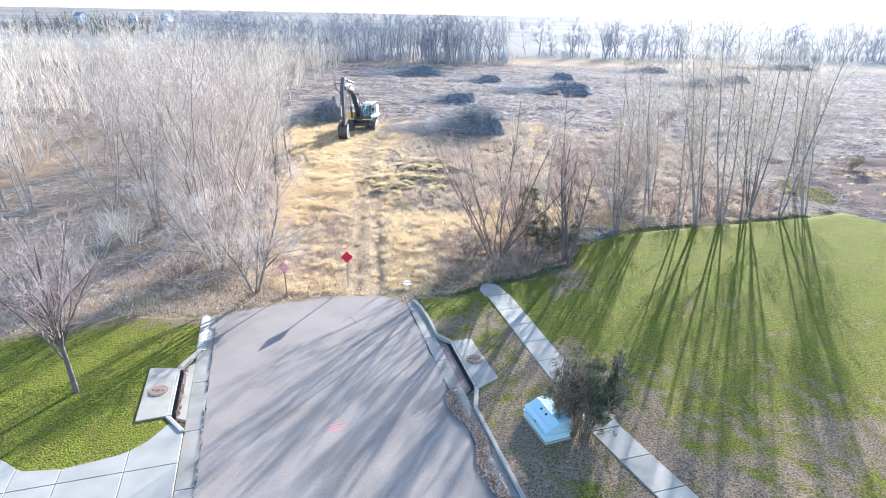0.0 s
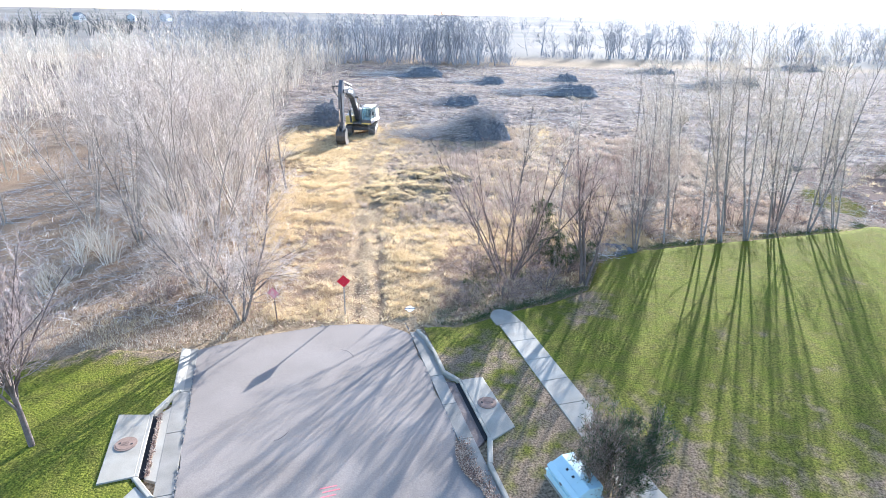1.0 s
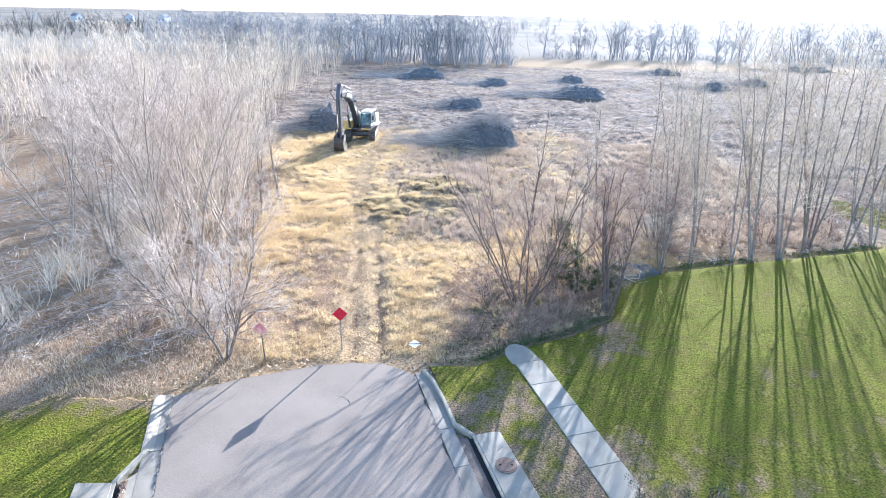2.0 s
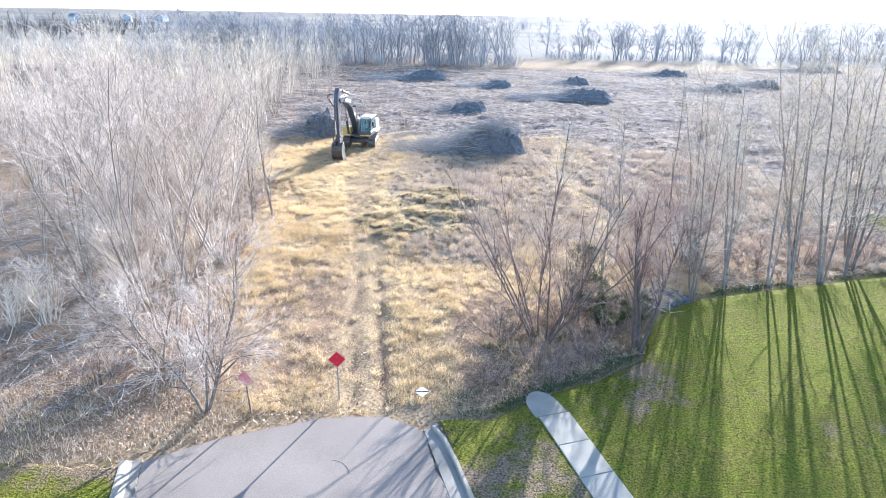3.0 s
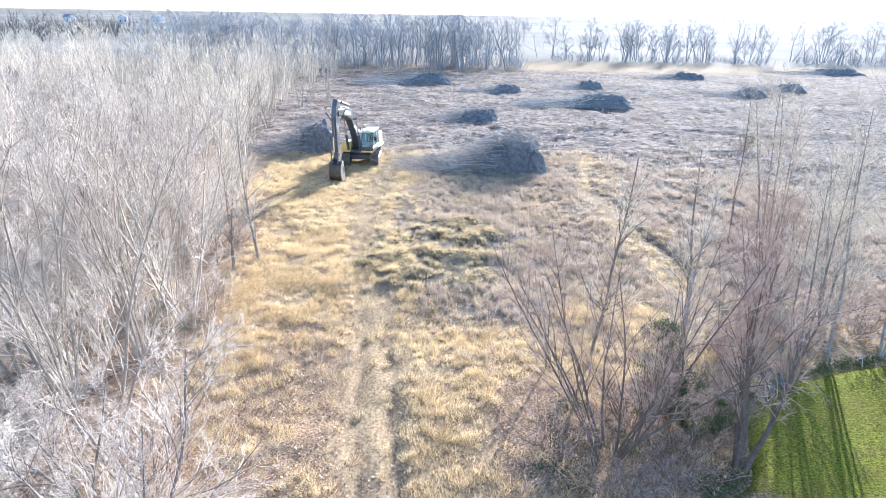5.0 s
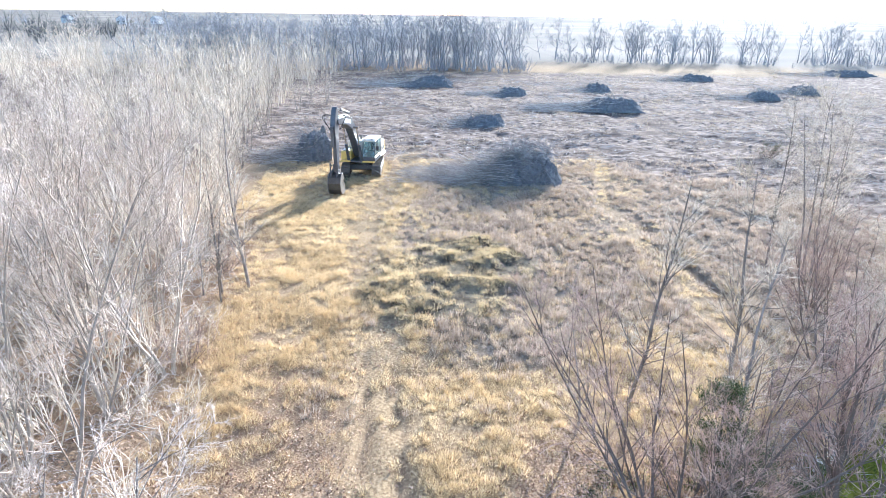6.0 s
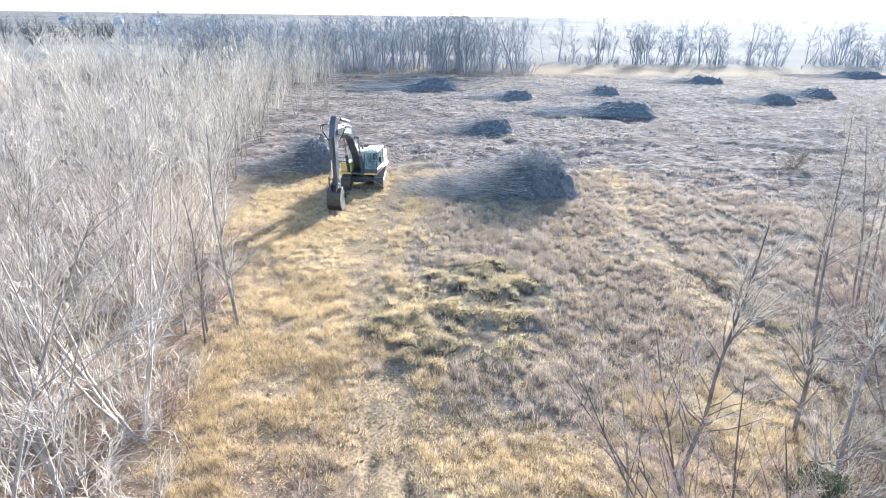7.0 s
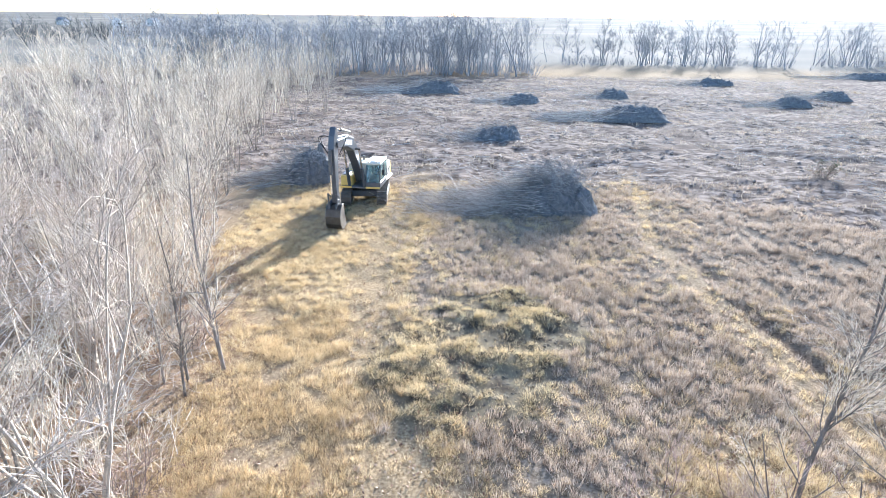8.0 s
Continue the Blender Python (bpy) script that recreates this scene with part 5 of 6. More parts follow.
tufts("rusty_grass", x, y, 52, 0.16 + 0.32 * fbm(x, y, 2.0, 72), 0.014, 0.8, M_ORANGE, "rust coloured dry grass", "dry grass", 4, 0.2)


def d_sage(x, y):
    k = masks(x, y)
    return wild_here(x, y) * np.clip(k["sage"] + 0.2 * (1 - k["wood"]) * smooth(36, 41, y), 0, 1) * (1 - np.clip(1.9 * k["track"], 0, 1)) * (1 - 0.85 * k["ruts"]) * (1 - k["trail"]) * (1 - k["clod"]) * (0.15 + 0.85 * smooth(0.25, 0.55, fbm(x, y, 3.0, 79)))


x, y = scatter(15000, -8, 26, 36, 76, d_sage, 5)
tufts("dry_weeds", x, y, 46, 0.20 + 0.42 * fbm(x, y, 2.4, 73), 0.018, 0.45, M_SAGE, "grey dry weeds standing upright in tufts", "dry weeds", 6, 0.16)


def d_stubble(x, y):
    k = masks(x, y)
    return np.clip(0.8 * k["cleared"] + 0.28 * k["wood"], 0, 1) * wild_here(x, y) * smooth(0.3, 0.6, fbm(x, y, 4.0, 80)) * (1 - ((x > 30.5) & (y < 61)))


x, y = scatter(46000, -60, 75, 28, 172, d_stubble, 7)
blades("stubble", x, y, ground_z(x, y), 8, 0.12 + 0.38 * fbm(x, y, 3.0, 74), 0.05, 0.85, M_STRAW, "pale flattened stubble and dead weeds", "dry weeds", 8, 0.25)


def d_lawn(x, y):
    s, w = sw(x, y)
    right = (w > 5.4) & (y < lawn_edge_y(x) - 0.1) & ~((w > 8.55) & (w < 10.1)) & ~((w > 5.3) & (w < 6.8) & (s > -4.1) & (s < 0.1))
    hi = np.interp(w, LAWN_W, LAWN_S)
    left = (w < -5.5) & (s < hi - 0.1) & (s > drive_edge_s(w) + 0.15) & ~((w > -7.3) & (s < 1.0) & (s > -2.9))
    return np.clip(right * (1 - 0.9 * smooth(0.2, 0.55, dryness_right(x, y))) + left, 0, 1)


x, y = scatter(60000, -24, 36, 12, 44, d_lawn, 9)
blades("lawn_blades", x, y, base_z(y) + LAWN_DZ, 5, 0.05 + 0.05 * fbm(x, y, 1.5, 75), 0.018, 0.6, M_GREEN, "short green lawn grass", "lawn grass", 10, 0.08)


# litter: curled leaves on the verge, in the gutter and in the wood
def leaves(name, x, y, z, size, mat, label, seed):
    r = np.random.default_rng(seed)
    n = len(x)
    a = r.uniform(0, 2 * np.pi, n)
    t = r.normal(0, 0.5, (n, 2))
    u = np.c_[np.cos(a), np.sin(a), t[:, 0]] * (size * r.uniform(0.6, 1.4, n))[:, None]
    v = np.c_[-np.sin(a), np.cos(a), t[:, 1]] * (size * 0.6 * r.uniform(0.6, 1.4, n))[:, None]
    c = np.c_[x, y, z + 0.02]
    V = np.stack([c - u, c - v, c + u + [0, 0, 0.02], c + v], 1).reshape(-1, 3)
    tagged(new(name, fast_mesh(name, V, np.arange(len(V)).reshape(-1, 4), mat)), label, "leaf litter", kind="stuff")


r0 = np.random.default_rng(40)
n = 12000
s0 = r0.uniform(-16, -3.4, n)
w0 = 4.35 + np.abs(r0.normal(0, 0.30, n)) + 0.2 * np.sin(s0 * 1.7)
keep = (w0 < 5.02) & (r0.random(n) < smooth(0.3, 0.6, fbm(s0, w0 * 2, 1.1, 6)) * smooth(-3.3, -4.2, s0))
p = RO[None, :] + s0[keep, None] * RU + w0[keep, None] * RV
leaves("gutter_leaves", p[:, 0], p[:, 1], base_z(p[:, 1]) + 0.025 + 0.05 * r0.random(len(p)), 0.03, M_LITTER, "brown dead leaves heaped in the gutter", 41)
n = 1400
s0, w0 = r0.uniform(-2.6, 0.6, n), -5.66 + r0.normal(0, 0.035, n)
p = RO[None, :] + s0[:, None] * RU + w0[:, None] * RV
leaves("inlet_leaves", p[:, 0], p[:, 1], base_z(p[:, 1]) + 0.02 + 0.03 * r0.random(n), 0.03, M_LITTER, "dry leaf crumbs before the drain throat", 42)
n = 1500
side = r0.random(n) < 0.6
s0 = r0.uniform(-14, 4.8, n)
w0 = np.where(side, -4.73, 4.505) + r0.normal(0, 0.022, n)
keep = r0.random(n) < smooth(0.35, 0.6, fbm(s0, side * 5.0, 0.8, 7))
p = RO[None, :] + s0[keep, None] * RU + w0[keep, None] * RV
leaves("joint_weeds", p[:, 0], p[:, 1], base_z(p[:, 1]) + 0.012 + 0.015 * r0.random(len(p)), 0.03, M_BRUSHCORE, "dark weeds and dirt in the gutter joints", 43)
x, y = scatter(22000, -22, 12, 25.5, 60, lambda x, y: wild_here(x, y) * smooth(0.45, 0.7, fbm(x, y, 3.5, 91)), 43)
leaves("field_litter", x, y, ground_z(x, y) + 0.02, 0.055, M_LITTER, "dead leaves and bits among the dry grass", 44)
x, y = scatter(16000, 5, 34, 36, 54, lambda x, y: wild_here(x, y) * smooth(0.35, 0.6, fbm(x, y, 3.5, 92)), 45)
leaves("row_litter", x, y, ground_z(x, y) + 0.02, 0.06, M_LITTER, "dead leaves under the row of trees", 46)


# sticks lying about on cleared ground, and broken branches at the wood's edge
def sticks(name, x, y, length, radius, label, seed, mat):
    r = np.random.default_rng(seed)
    n = len(x)
    a = r.uniform(0, np.pi, n)
    L = length * r.uniform(0.4, 1.5, n)
    z = ground_z(x, y) + r.uniform(0.02, 0.18, n)
    d = np.c_[np.cos(a), np.sin(a), r.normal(0.04, 0.08, n)]
    c = np.c_[x, y, z]
    b = r.normal(0, 0.12, (n, 3)) * L[:, None] * np.array([1, 1, 0.2])
    P = np.stack([c - d * L[:, None] / 2, c + b, c + d * L[:, None] / 2], 1)
    R = (radius * r.uniform(0.5, 1.5, n))[:, None] * np.array([1, 0.8, 0.4])[None, :]
    tagged(new(name, fast_mesh(name, *tubes(P, R, 3), mat)), label, "sticks", kind="stuff")


x, y = scatter(20000, -24, 70, 60, 150, lambda x, y: masks(x, y)["cleared"] * smooth(0.4, 0.65, fbm(x, y, 5, 93)), 47)
sticks("scattered_sticks", x, y, 1.1, 0.014, "broken sticks scattered over cleared ground", 48, M_BRUSH)
x, y = scatter(6500, -34, -9, 27, 66, lambda x, y: masks(x, y)["wood"] * wild_here(x, y), 49)
sticks("fallen_branches", x, y, 1.3, 0.009, "fallen twigs on the wood floor", 50, M_BRUSH)
x, y = scatter(450, 0, 12, 30, 37, lambda x, y: wild_here(x, y), 51)
sticks("fallen_branches", x, y, 1.2, 0.009, "fallen twigs below the shrubs", 52, M_BROWNTWIG)
x, y = scatter(1500, 12, 34, 39, 54, lambda x, y: wild_here(x, y), 53)
sticks("fallen_branches", x, y, 1.3, 0.01, "fallen branches below the row of trees", 54, M_BRUSH)


def lumps(name, x, y, size, mat, label, seed):
    """Rounded, uneven clods half sunk in the ground, one object."""
    r = np.random.default_rng(seed)
    n = len(x)
    ring, rows_ = 7, 3
    a = np.arange(ring) * 2 * np.pi / ring
    V = []
    for k in range(rows_):
        f = k / rows_
        rad = np.sqrt(1 - f * f)
        V.append(np.stack([np.cos(a) * rad, np.sin(a) * rad, np.full(ring, f)], 1))
    V = np.concatenate(V + [np.array([[0, 0, 1.0]])])
    F = []
    for k in range(rows_ - 1):
        for j in range(ring):
            F.append((k * ring + j, k * ring + (j + 1) % ring, (k + 1) * ring + (j + 1) % ring, (k + 1) * ring + j))
    for j in range(ring):
        F.append(((rows_ - 1) * ring + j, (rows_ - 1) * ring + (j + 1) % ring, len(V) - 1, len(V) - 1))
    F = np.array(F)
    quads = F[:-ring]
    tris = F[-ring:, :3]
    s = size * r.uniform(0.5, 1.5, n)
    P = V[None] * (1 + r.normal(0, 0.18, (n, len(V), 1))) * s[:, None, None] * np.array([1.3, 1.0, 0.75])
    t = r.uniform(0, 2 * np.pi, n)
    c, sn = np.cos(t)[:, None], np.sin(t)[:, None]
    Q = np.stack([P[..., 0] * c - P[..., 1] * sn, P[..., 0] * sn + P[..., 1] * c, P[..., 2]], -1) + np.c_[x, y, ground_z(x, y) - 0.04][:, None, :]
    o = (np.arange(n) * len(V))[:, None, None]
    allf = (quads[None] + o).reshape(-1, 4)
    tf = (tris[None] + o).reshape(-1, 3)
    me = bpy.data.meshes.new(name)
    me.from_pydata(Q.reshape(-1, 3).tolist(), [], allf.tolist() + tf.tolist())
    me.materials.append(mat)
    tagged(new(name, me), label, "clods", kind="stuff")


x, y = scatter(5000, -8, 3, 43, 57, lambda x, y: masks(x, y)["clod"] * smooth(0.6, 0.45, fbm(x, y, 1.15, 31)), 61)
lumps("clods", x, y, 0.065, M_CLOD, "heaped dark clods matted with dead weeds", 62)
x, y = scatter(9000, -8, 3, 43, 57, lambda x, y: masks(x, y)["clod"] * smooth(0.40, 0.53, fbm(x, y, 1.15, 31)), 63)
tufts("matted_weeds", x[::3], y[::3], 40, 0.12 + 0.26 * fbm(x[::3], y[::3], 1.0, 97), 0.014, 0.9, M_MATTED, "yellowish weeds matted over clods", "dry weeds", 64, 0.2)
x, y = scatter(14000, -24, 60, 60, 130, lambda x, y: masks(x, y)["cleared"] * smooth(0.52, 0.64, fbm(x * 0.4, y, 5.0, 98)), 65)
lumps("mud_clods", x, y, 0.10, M_MUD, "dark mud clods turned up by the tracks", 66)
x, y = scatter(1800, 30, 55, 38, 60, lambda x, y: (x > 31.5) * (y > lawn_edge_y(x) + 0.8), 67)
lumps("soil_clods", x, y, 0.08, M_SOIL, "clods of dark turned soil beyond the lawn", 68)
x = np.random.default_rng(69).uniform(0.6, 29.5, 3600)
y = lawn_edge_y(x) + np.abs(np.random.default_rng(70).normal(0, 0.45, 3600)) - 0.15
keep = np.random.default_rng(72).random(3600) < np.maximum(smooth(0.4, 0.6, fbm(x, y, 1.6, 19)), x < 9)
x, y = x[keep], y[keep]
blades("ground_ivy", x, y, ground_z(x, y) + 0.02, 5, 0.04 + 0.08 * fbm(x, y, 1.0, 99), 0.04, 1.1, M_IVY, "dark green ground cover along the lawn edge", "ground cover", 71, 0.12)


def d_verge(x, y):
    s, w = sw(x, y)
    return wild_here(x, y) * (x < -8.5) * smooth(0.25, 0.5, fbm(x, y, 1.8, 83)) * smooth(36, 29, y)


x, y = scatter(16000, -34, -8, 18, 36, d_verge, 81)
blades("verge_grass", x, y, np.maximum(ground_z(x, y), base_z(y) - 0.1), 6, 0.10 + 0.22 * fbm(x, y, 1.6, 82), 0.028, 0.8, M_STRAW, "short matted straw grass beside the street's end", "dry grass", 83, 0.12)
x, y = scatter(5000, -34, -8, 18, 36, lambda x, y: d_verge(x, y) * smooth(0.5, 0.65, fbm(x, y, 3, 84)), 85)
blades("verge_tufts", x, y, np.maximum(ground_z(x, y), base_z(y) - 0.1), 7, 0.16 + 0.25 * fbm(x, y, 1.6, 86), 0.028, 0.7, M_GOLD, "tawny grass tufts beside the street's end", "dry grass", 87, 0.14)
x, y = scatter(3600, -0.6, 9.5, 28, 37, lambda x, y: wild_here(x, y) * smooth(0.5, 0.62, fbm(x, y, 2.2, 57)), 57)
blades("ground_ivy", x, y, ground_z(x, y) + 0.02, 8, 0.06 + 0.10 * fbm(x, y, 1.0, 58), 0.045, 1.0, M_IVY, "dark green ground cover under the shrubs", "ground cover", 59, 0.12)
x, y = scatter(12000, -0.6, 10, 28, 38, wild_here, 58)
leaves("shrub_litter", x, y, ground_z(x, y) + 0.01, 0.032, M_LITTER, "brown dead leaves under the shrubs", 60)
x, y = scatter(5200, 28.4, 32.6, 44.5, 51.5, lambda x, y: (np.hypot((x - 30.4) / 1.7, (y - 48) / 3.2) + 0.8 * (fbm(x, y, 1.5, 63) - 0.5) < 1).astype(float), 91)
blades("grass_patch", x, y, ground_z(x, y), 8, 0.06 + 0.08 * fbm(x, y, 1.0, 64), 0.025, 0.8, M_GREEN, "small green grass patch behind the row of trees", "lawn grass", 92, 0.1)
x, y = scatter(260, 30, 44, 42.5, 58, lambda x, y: (y > lawn_edge_y(x) + 0.3) * smooth(0.5, 0.62, fbm(x, y, 2.4, 65)), 93)
tufts("tan_tufts", x, y, 30, 0.25 + 0.3 * fbm(x, y, 1.0, 66), 0.02, 0.7, M_GOLD, "tan grass tufts on turned soil", "dry grass", 94, 0.2)
x, y = scatter(52000, -20, -4, 28, 62, lambda x, y: wild_here(x, y) * masks(x, y)["litter"] * smooth(0.3, 0.5, fbm(x, y, 0.9, 67)), 95)
leaves("pale_litter", x, y, ground_z(x, y) + 0.02, 0.036, M_LITTER, "pale and brown dead leaves strewn at the wood's edge", 96)


# ---- signs at the street's end ----
def diamond_bm(half, thick=0.006):
    bm = bmesh.new()
    prism(bm, [(0, -half), (half, 0), (0, half), (-half, 0)], 1, -thick / 2, thick / 2)
    return done(bm, 0.002)


def marker_sign(x, y, top, half, mat, label, turn=0, tilt=0, post_mat=None, ground=None, foot=-0.3):
    z = float(ground_z(x, y)) if ground is None else ground
    root = tagged(empty("sign", pose(x, y, z, tilt, 0, turn)), label, "sign", group="markers at the street's end")
    bm = bmesh.new()
    prism(bm, [(-0.03, -0.015), (0.03, -0.015), (0.03, 0.0), (0.012, 0.022), (-0.012, 0.022), (-0.03, 0.0)], 2, foot, top - 0.2)
    part("post", done(bm), post_mat or M_POST, root)
    plate = part("plate", diamond_bm(half), mat, root)
    plate.location = (0, -0.03, top - half)
    for dz in (-0.12, 0.12):
        b = bmesh.new()
        rod(b, (0, -0.036, top - half + dz), (0, -0.028, top - half + dz), 0.014, 8)
        part("bolt", b, M_POST, root)
    return root


marker_sign(-5.08, 28.86, 2.12, 0.325, M_REDSIGN, "red diamond end of road marker on a steel post", 6)
marker_sign(-8.15, 27.9, 1.86, 0.32, M_PINKSIGN, "sun bleached red diamond marker on a leaning post", -14, 3, M_BROWNBARK)
low = marker_sign(-1.88, 28.50, 0.90, 0.285, M_WHITESIGN, "fallen white diamond marker with a black band", 4, -84, ground=float(ground_z(-1.88, 28.5)) + 0.10, foot=0.45)
bm = bmesh.new()
prism(bm, [(-0.25, -0.028), (0.25, -0.028), (0.28, 0.0), (0.25, 0.028), (-0.25, 0.028), (-0.28, 0.0)], 1, -0.0405, -0.035)
band = part("band", done(bm), M_BLACK, low, "black band")
band.location = (0, 0, 0.615)


# ---- utility box ----
def utility_box():
    root = tagged(empty("utility_box", pose(3.87, 17.63, float(base_z(17.63)) + LAWN_DZ, 0, 0, 21.4)), "pale green metal utility box with stepped sides and sloping lid", "utility box")
    bm = bmesh.new()
    box(bm, -0.53, 0.54, -0.86, 0.86, -0.1, 0.05)
    part("pad", done(bm, 0.012), M_CONC, root, "concrete pad")
    bm = bmesh.new()
    box(bm, -0.49, 0.5, -0.82, 0.82, 0.05, 0.30)
    part("base", done(bm, 0.015), M_BOX, root)
    bm = bmesh.new()
    box(bm, -0.52, 0.53, -0.85, 0.85, 0.28, 0.325)
    part("rim", done(bm, 0.01), M_BOX, root)
    bm = bmesh.new()
    prism(bm, [(-0.46, 0.325), (0.5, 0.325), (0.5, 0.72), (0.02, 0.74), (-0.34, 0.56), (-0.46, 0.50)], 1, -0.8, 0.8)
    hood = part("lid", done(bm, 0.018, 2), M_BOX, root)
    bm = bmesh.new()
    prism(bm, [(-0.50, 0.475), (-0.46, 0.47), (-0.32, 0.54), (-0.34, 0.585)], 1, -0.82, 0.82)
    part("drip_edge", done(bm, 0.006), M_BOX, hood)
    for yy in (-0.12, 0.22):
        bm = bmesh.new()
        prism(bm, [(-0.16, 0.652), (-0.09, 0.687), (-0.094, 0.695), (-0.164, 0.660)], 1, yy - 0.045, yy + 0.045)
        part("emblem", done(bm), M_BLACK, hood, "small dark warning mark")
    bm = bmesh.new()
    box(bm, -0.50, -0.455, -0.05, 0.05, 0.36, 0.44)
    part("lock", done(bm, 0.008), M_STEEL, root)
    for yy in (-0.6, 0.6):
        bm = bmesh.new()
        box(bm, -0.475, -0.455, yy - 0.06, yy + 0.06, 0.33, 0.37)
        part("hinge", done(bm, 0.004), M_BOX, root)
    return root


utility_box()


# ---- excavator ----
def excavator():
    hx, hy = -0.13, -0.9915
    S = (-9.9, 71.6)
    z0 = float(ground_z(*S)) - 0.02
    root = tagged(empty("excavator", pose(S[0], S[1], z0, 0, 0, math.degrees(math.atan2(-hx, hy)))), "yellow and black tracked excavator standing with its arm lowered", "excavator")
    # tracks: +y is ahead, +x the machine's right
    for side in (-1, 1):
        cx = side * 1.28
        loop, n = [], 46
        L, rr = 3.5, 0.48
        total = 2 * L + 2 * math.pi * rr
        for k in range(n):
            d = k / n * total
            if d < L:
                loop.append((-L / 2 + d, 0.06, 0))
            elif d < L + math.pi * rr:
                a = (d - L) / rr
                loop.append((L / 2 + math.sin(a) * rr, 0.06 + rr - math.cos(a) * rr, a))
            elif d < 2 * L + math.pi * rr:
                loop.append((L / 2 - (d - L - math.pi * rr), 0.06 + 2 * rr, math.pi))
            else:
                a = (d - 2 * L - math.pi * rr) / rr
                loop.append((-L / 2 - math.sin(a) * rr, 0.06 + rr + math.cos(a) * rr, math.pi + a))
        tr = bmesh.new()
        outer = []
        prism(tr, [(y, z) for y, z, a in loop], 0, cx - 0.30, cx + 0.30)
        track = part("track", done(tr), M_TRACK, root, "muddy steel crawler track")
        shoe_bm = bmesh.new()
        box(shoe_bm, -0.36, 0.36, -0.105, 0.105, -0.05, 0.0)
        box(shoe_bm, -0.36, 0.36, 0.055, 0.09, -0.085, -0.05)
        me = bpy.data.meshes.new("shoe")
        done(shoe_bm).to_mesh(me)
        shoe_bm.free()
        me.materials.append(M_TRACK)
        for y, z, a in loop:
            sh = new("shoe", me)
            sh.parent = track
            sh.matrix_basis = pose(cx, y, z, math.degrees(a), 0, 0)
        fr = bmesh.new()
        box(fr, cx + side * 0.31 - 0.06, cx + side * 0.31 + 0.06, -1.7, 1.7, 0.35, 0.75)
        part("track_frame", done(fr, 0.03), M_MACHINE, root)
        for y in (-1.75, 1.75):
            w = bmesh.new()
            rod(w, (cx + side * 0.30, y, 0.56), (cx + side * 0.37, y, 0.56), 0.36, 20)
            part("sprocket" if y < 0 else "idler", w, M_STEEL, root)
        for y in np.linspace(-1.2, 1.2, 6):
            w = bmesh.new()
            rod(w, (cx + side * 0.30, y, 0.2), (cx + side * 0.36, y, 0.2), 0.12, 12)
            part("roller", w, M_STEEL, root)
    bm = bmesh.new()
    box(bm, -1.0, 1.0, -1.0, 1.0, 0.45, 0.95)
    part("car_body", done(bm, 0.08), M_MACHINE, root)
    bm = bmesh.new()
    rod(bm, (0, 0, 0.95), (0, 0, 1.2), 0.72, 28)
    part("slew_ring", bm, M_STEEL, root)
    # upper works
    bm = bmesh.new()
    box(bm, -1.45, 1.45, -2.6, 1.75, 1.28, 1.42)
    part("deck", done(bm, 0.03), M_MACHINE, root)
    for x0, x1 in ((-1.48, -0.42), (0.62, 1.48)):
        bm = bmesh.new()
        box(bm, x0, x1, 1.752, 1.775, 1.30, 1.44)
        part("front_strip", done(bm, 0.008), M_YELLOW, root)
    bm = bmesh.new()
    prism(bm, [(-1.42, -2.3), (-1.1, -2.8), (1.1, -2.8), (1.42, -2.3), (1.42, -1.9), (-1.42, -1.9)], 2, 1.2, 2.5)
    part("counterweight", done(bm, 0.08, 2), M_YELLOW, root)
    bm = bmesh.new()
    box(bm, -1.44, 1.44, -2.0, -0.55, 1.4, 2.62)
    hood = part("engine_housing", done(bm, 0.06, 2), M_CREAM, root, "engine housing, sunlit paleness put into its colour")
    for y in (-1.75, -1.3, -0.85):
        for k in range(5):
            g = bmesh.new()
            box(g, -1.46, -1.435, y - 0.16, y + 0.16, 1.75 + k * 0.1, 1.79 + k * 0.1)
            part("vent_slat", done(g), M_BLACK, hood)
    bm = bmesh.new()
    box(bm, 0.62, 1.48, -0.5, 1.55, 1.4, 2.15)
    part("side_tank", done(bm, 0.06, 2), M_YELLOW, root)
    bm = bmesh.new()
    box(bm, 0.9, 1.4, 0.2, 1.3, 2.15, 2.22)
    part("step_plate", done(bm, 0.01), M_MACHINE, root)
    bm = bmesh.new()
    rod(bm, (0.5, -1.6, 2.5), (0.5, -1.6, 2.95), 0.09, 14)
    part("exhaust", bm, M_STEEL, root)
    for x0, y0, x1, y1 in ((-1.35, -1.9, 1.35, -1.9), (1.35, -1.9, 1.35, -0.7)):
        bm = bmesh.new()
        rod(bm, (x0, y0, 2.85), (x1, y1, 2.85), 0.025, 6)
        for f in (0.02, 0.5, 0.98):
            px, py = x0 + (x1 - x0) * f, y0 + (y1 - y0) * f
            rod(bm, (px, py, 2.5), (px, py, 2.85), 0.022, 6)
        part("handrail", bm, M_MACHINE, root)
    # cab on the machine's left
    cab = part("cab", done(box(bmesh.new(), -1.5, -0.42, -0.5, 1.72, 1.4, 1.78), 0.04), M_MACHINE, root, "glazed operator cab")
    roof = bmesh.new()
    prism(roof, [(-0.55, 3.03), (1.2, 3.06), (1.5, 3.0), (1.5, 3.1), (1.2, 3.2), (-0.55, 3.18)], 0, -1.52, -0.40)
    part("cab_roof", done(roof, 0.02), M_CREAM, cab)
    for x, y, ytop in ((-1.47, 1.68, 1.38), (-0.45, 1.68, 1.38), (-1.47, -0.45, -0.45), (-0.45, -0.45, -0.45), (-1.47, 0.5, 0.5)):
        b = bmesh.new()
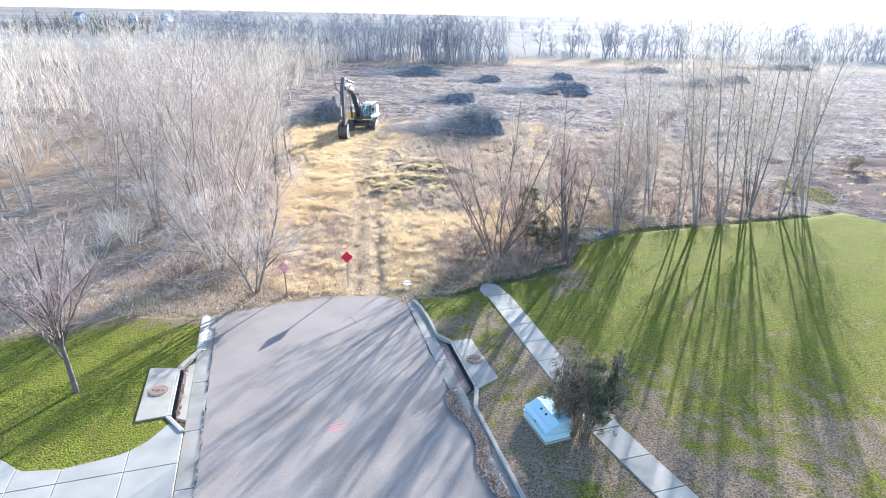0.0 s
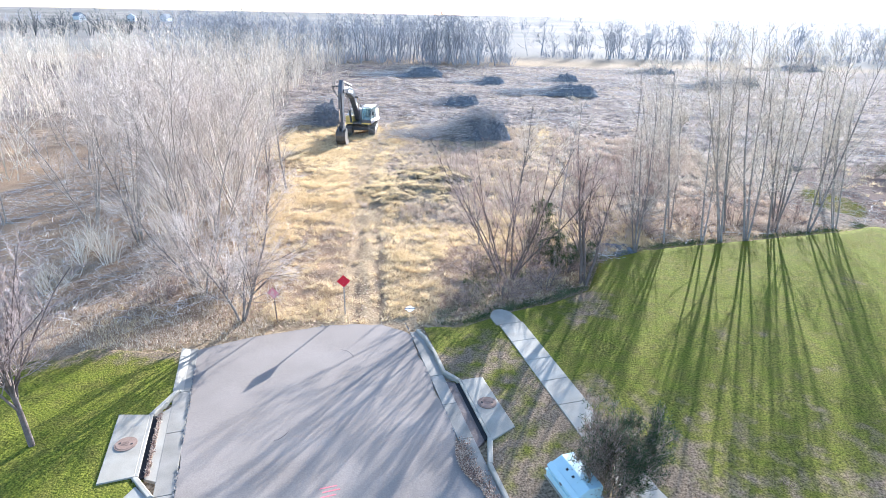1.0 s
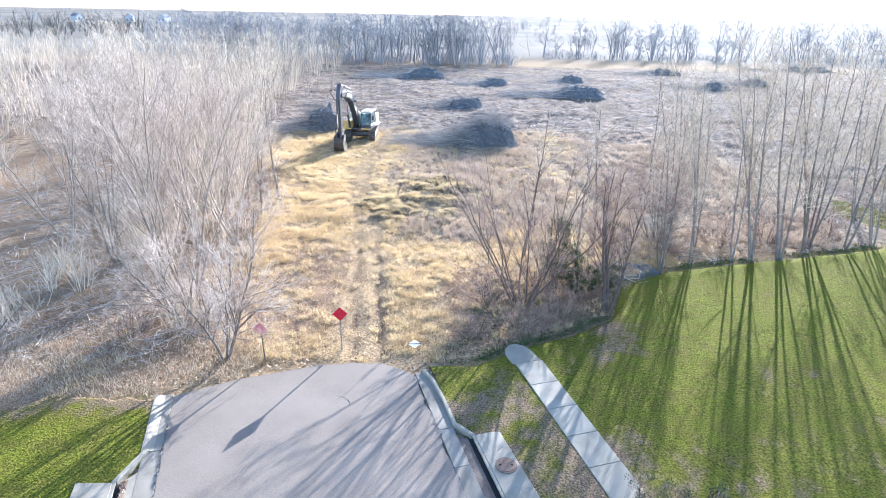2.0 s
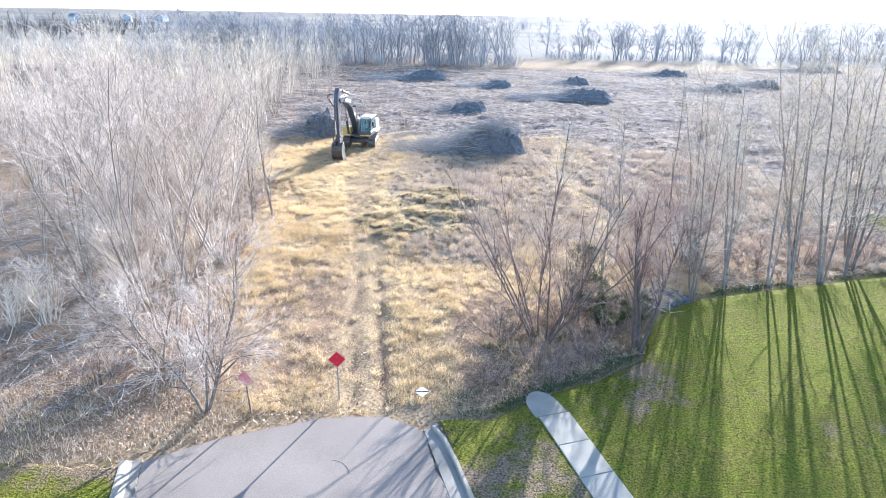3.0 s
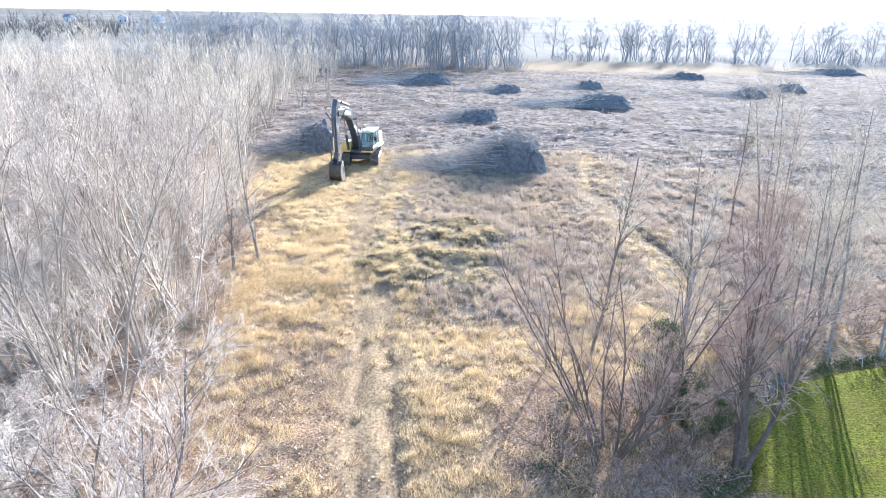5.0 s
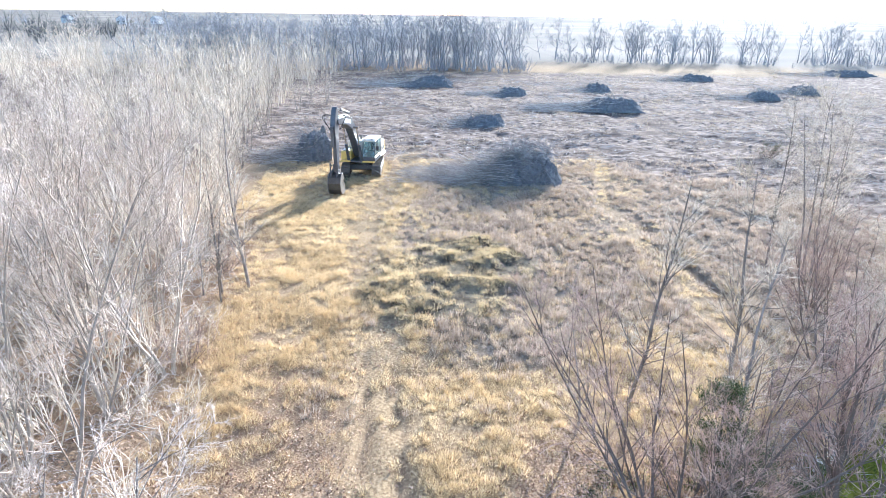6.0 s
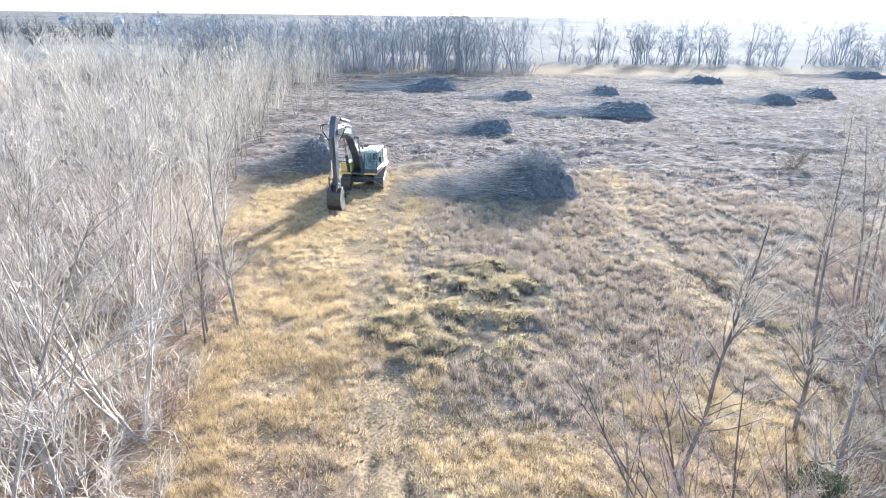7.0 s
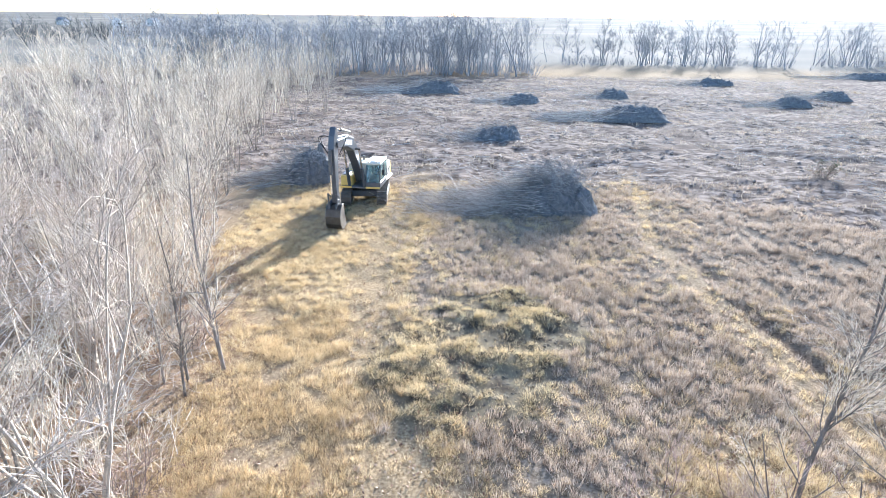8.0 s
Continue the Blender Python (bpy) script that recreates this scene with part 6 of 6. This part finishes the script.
        rod(b, (x, y, 1.75), (x, ytop, 3.08), 0.045, 6)
        part("cab_pillar", b, M_MACHINE, cab)
    g = bmesh.new()
    prism(g, [(1.70, 1.77), (1.39, 3.04), (1.375, 3.04), (1.685, 1.77)], 0, -1.42, -0.50)
    part("windscreen", done(g), M_GLASS, cab)
    for x in (-1.48, -0.44):
        g = bmesh.new()
        prism(g, [(-0.42, 1.79), (1.64, 1.79), (1.34, 3.02), (-0.42, 3.02)], 0, x - 0.006, x + 0.006)
        part("side_window", done(g), M_GLASS, cab)
    g = bmesh.new()
    box(g, -1.2, -0.7, -0.2, 0.25, 1.95, 2.05)
    box(g, -1.2, -0.7, -0.28, -0.18, 2.05, 2.75)
    part("seat", done(g, 0.03), M_RUBBER, cab)
    for x in (-1.25, -0.65):
        l = bmesh.new()
        rod(l, (x, 1.4, 3.22), (x, 1.5, 3.22), 0.07, 12)
        part("work_lamp", l, M_CHROME, cab)
    m = bmesh.new()
    rod(m, (-1.5, 1.6, 2.4), (-1.75, 1.75, 2.5), 0.015, 6)
    box(m, -1.85, -1.65, 1.74, 1.78, 2.35, 2.75)
    part("mirror", done(m), M_BLACK, root)
    # boom: foot, bend, tip
    foot, tip = (0.55, 1.75), (6.35, 5.492)
    bm = bmesh.new()
    prism(bm, [(0.35, 1.55), (0.75, 1.55), (1.9, 3.134), (3.0, 4.335), (4.4, 4.914), (6.5, 5.27), (6.6, 5.582), (6.3, 5.715), (4.2, 5.608), (2.9, 5.226), (1.9, 4.291), (0.9, 2.867), (0.25, 1.85)], 0, -0.02, 0.56)
    boom = part("boom", done(bm, 0.035), M_MACHINE, root, "black boom with pale lettering bars")
    for side, x in ((-1, -0.026), (1, 0.566)):
        for k in range(5):
            b = bmesh.new()
            y0 = 3.35 + k * 0.36
            z = 4.80 + k * 0.08
            prism(b, [(y0, z), (y0 + 0.26, z + 0.06), (y0 + 0.26, z + 0.40), (y0, z + 0.34)], 0, x - 0.003, x + 0.003)
            part("lettering_bar", done(b), M_WHITESIGN, boom)
    for x in (-0.28, 0.82):
        b = bmesh.new()
        rod(b, (x, 1.55, 1.35), (x, 2.05, 2.867), 0.12, 14)
        c = part("boom_cylinder", b, M_MACHINE, root)
        b = bmesh.new()
        rod(b, (x, 2.05, 2.867), (x, 2.6, 4.335), 0.065, 12)
        part("rod", b, M_CHROME, c)
    b = bmesh.new()
    rod(b, (-0.4, 2.62, 4.38), (0.94, 2.62, 4.38), 0.09, 12)
    part("pin", b, M_STEEL, boom)
    b = bmesh.new()
    rod(b, (0.27, 2.9, 5.582), (0.27, 5.0, 6.115), 0.12, 14)
    c = part("stick_cylinder", b, M_MACHINE, root)
    b = bmesh.new()
    rod(b, (0.27, 5.0, 6.115), (0.27, 6.3, 6.471), 0.06, 12)
    part("rod", b, M_CHROME, c)
    # stick, nearly upright
    bm = bmesh.new()
    prism(bm, [(6.15, 6.383), (6.45, 6.56), (6.85, 6.071), (7.15, 5.27), (7.1, 3.49), (6.98, 1.75), (6.72, 1.65), (6.6, 2.2), (6.35, 4.38), (6.15, 5.359)], 0, 0.08, 0.46)
    stick = part("stick", done(bm, 0.03), M_MACHINE, root, "black dipper arm")
    b = bmesh.new()
    rod(b, (0.27, 7.35, 5.27), (0.27, 7.42, 3.757), 0.11, 14)
    c = part("bucket_cylinder", b, M_MACHINE, root)
    b = bmesh.new()
    rod(b, (0.27, 7.42, 3.757), (0.27, 7.42, 2.5), 0.06, 12)
    part("rod", b, M_CHROME, c)
    for x in (0.0, 0.54):
        b = bmesh.new()
        rod(b, (x, 7.42, 2.5), (x, 6.95, 2.2), 0.05, 8)
        rod(b, (x, 7.42, 2.5), (x, 7.35, 1.6), 0.05, 8)
        part("link", b, M_MACHINE, root)
    # thumb
    bm = bmesh.new()
    prism(bm, [(6.45, 2.3), (6.62, 2.35), (6.35, 1.5), (6.0, 0.75), (5.8, 0.7), (6.05, 1.5)], 0, 0.10, 0.44)
    part("thumb", done(bm, 0.03), M_STEEL, root, "worn steel thumb")
    b = bmesh.new()
    rod(b, (0.27, 6.38, 3.579), (0.27, 6.25, 1.9), 0.08, 12)
    part("thumb_cylinder", b, M_MACHINE, root)
    # bucket: a curved shell with side plates and teeth
    prof = [(6.75, 1.72), (7.1, 1.68), (7.42, 1.42), (7.58, 1.0), (7.52, 0.5), (7.25, 0.12), (6.85, 0.02), (6.38, 0.12)]
    inner = [(y + (6.95 - y) * 0.07, z + (0.95 - z) * 0.07) for y, z in prof]
    bm = bmesh.new()
    prism(bm, prof + inner[::-1], 0, -0.22, 0.76)
    bucket = part("bucket", done(bm, 0.008), M_BUCKET, root, "dark worn steel digging bucket")
    for x in (-0.24, 0.74):
        b = bmesh.new()
        prism(b, prof, 0, x, x + 0.04)
        part("side_plate", done(b, 0.008), M_STEEL, bucket, "worn bright steel side plate")
    for k in range(6):
        x = -0.20 + k * 0.175
        b = bmesh.new()
        prism(b, [(6.42, 0.05), (6.42, 0.17), (6.05, 0.2)], 0, x, x + 0.1)
        part("tooth", done(b), M_STEEL, bucket)
    for x in (0.02, 0.46):
        b = bmesh.new()
        prism(b, [(6.7, 1.7), (7.5, 1.5), (7.4, 1.85), (6.95, 2.0), (6.7, 1.95)], 0, x, x + 0.07)
        part("lug", done(b, 0.01), M_MACHINE, bucket)
    # hoses
    for k, (x, bulge) in enumerate(((0.62, 0.75), (0.68, 0.55), (-0.06, 0.35))):
        b = bmesh.new()
        prev = None
        for i in range(11):
            f = i / 10
            y = 5.6 + 0.9 * f
            z = 5.75 + 0.45 * math.sin(f * math.pi) - 0.9 * f
            xx = x + (bulge if x > 0 else -bulge) * math.sin(f * math.pi)
            if prev:
                rod(b, prev, (xx, y, z), 0.03, 6)
            prev = (xx, y, z)
        part("hose", b, M_RUBBER, root)
    for k in range(3):
        b = bmesh.new()
        prev = None
        for y, z in ((0.9, 2.912), (1.9, 4.335), (2.9, 5.27), (4.2, 5.653), (5.6, 5.733)):
            p = (0.1 + k * 0.12, y, z + 0.03)
            if prev:
                rod(b, prev, p, 0.025, 6)
            prev = p
        part("pipe", b, M_STEEL, boom)
    # the undercarriage stands turned against the upper works
    for o in root.children:
        if o.name.split(".")[0] in ("track", "track_frame", "sprocket", "idler", "roller", "car_body"):
            o.matrix_basis = pose(0, 0, 0, 0, 0, 9.5)
    return root


excavator()
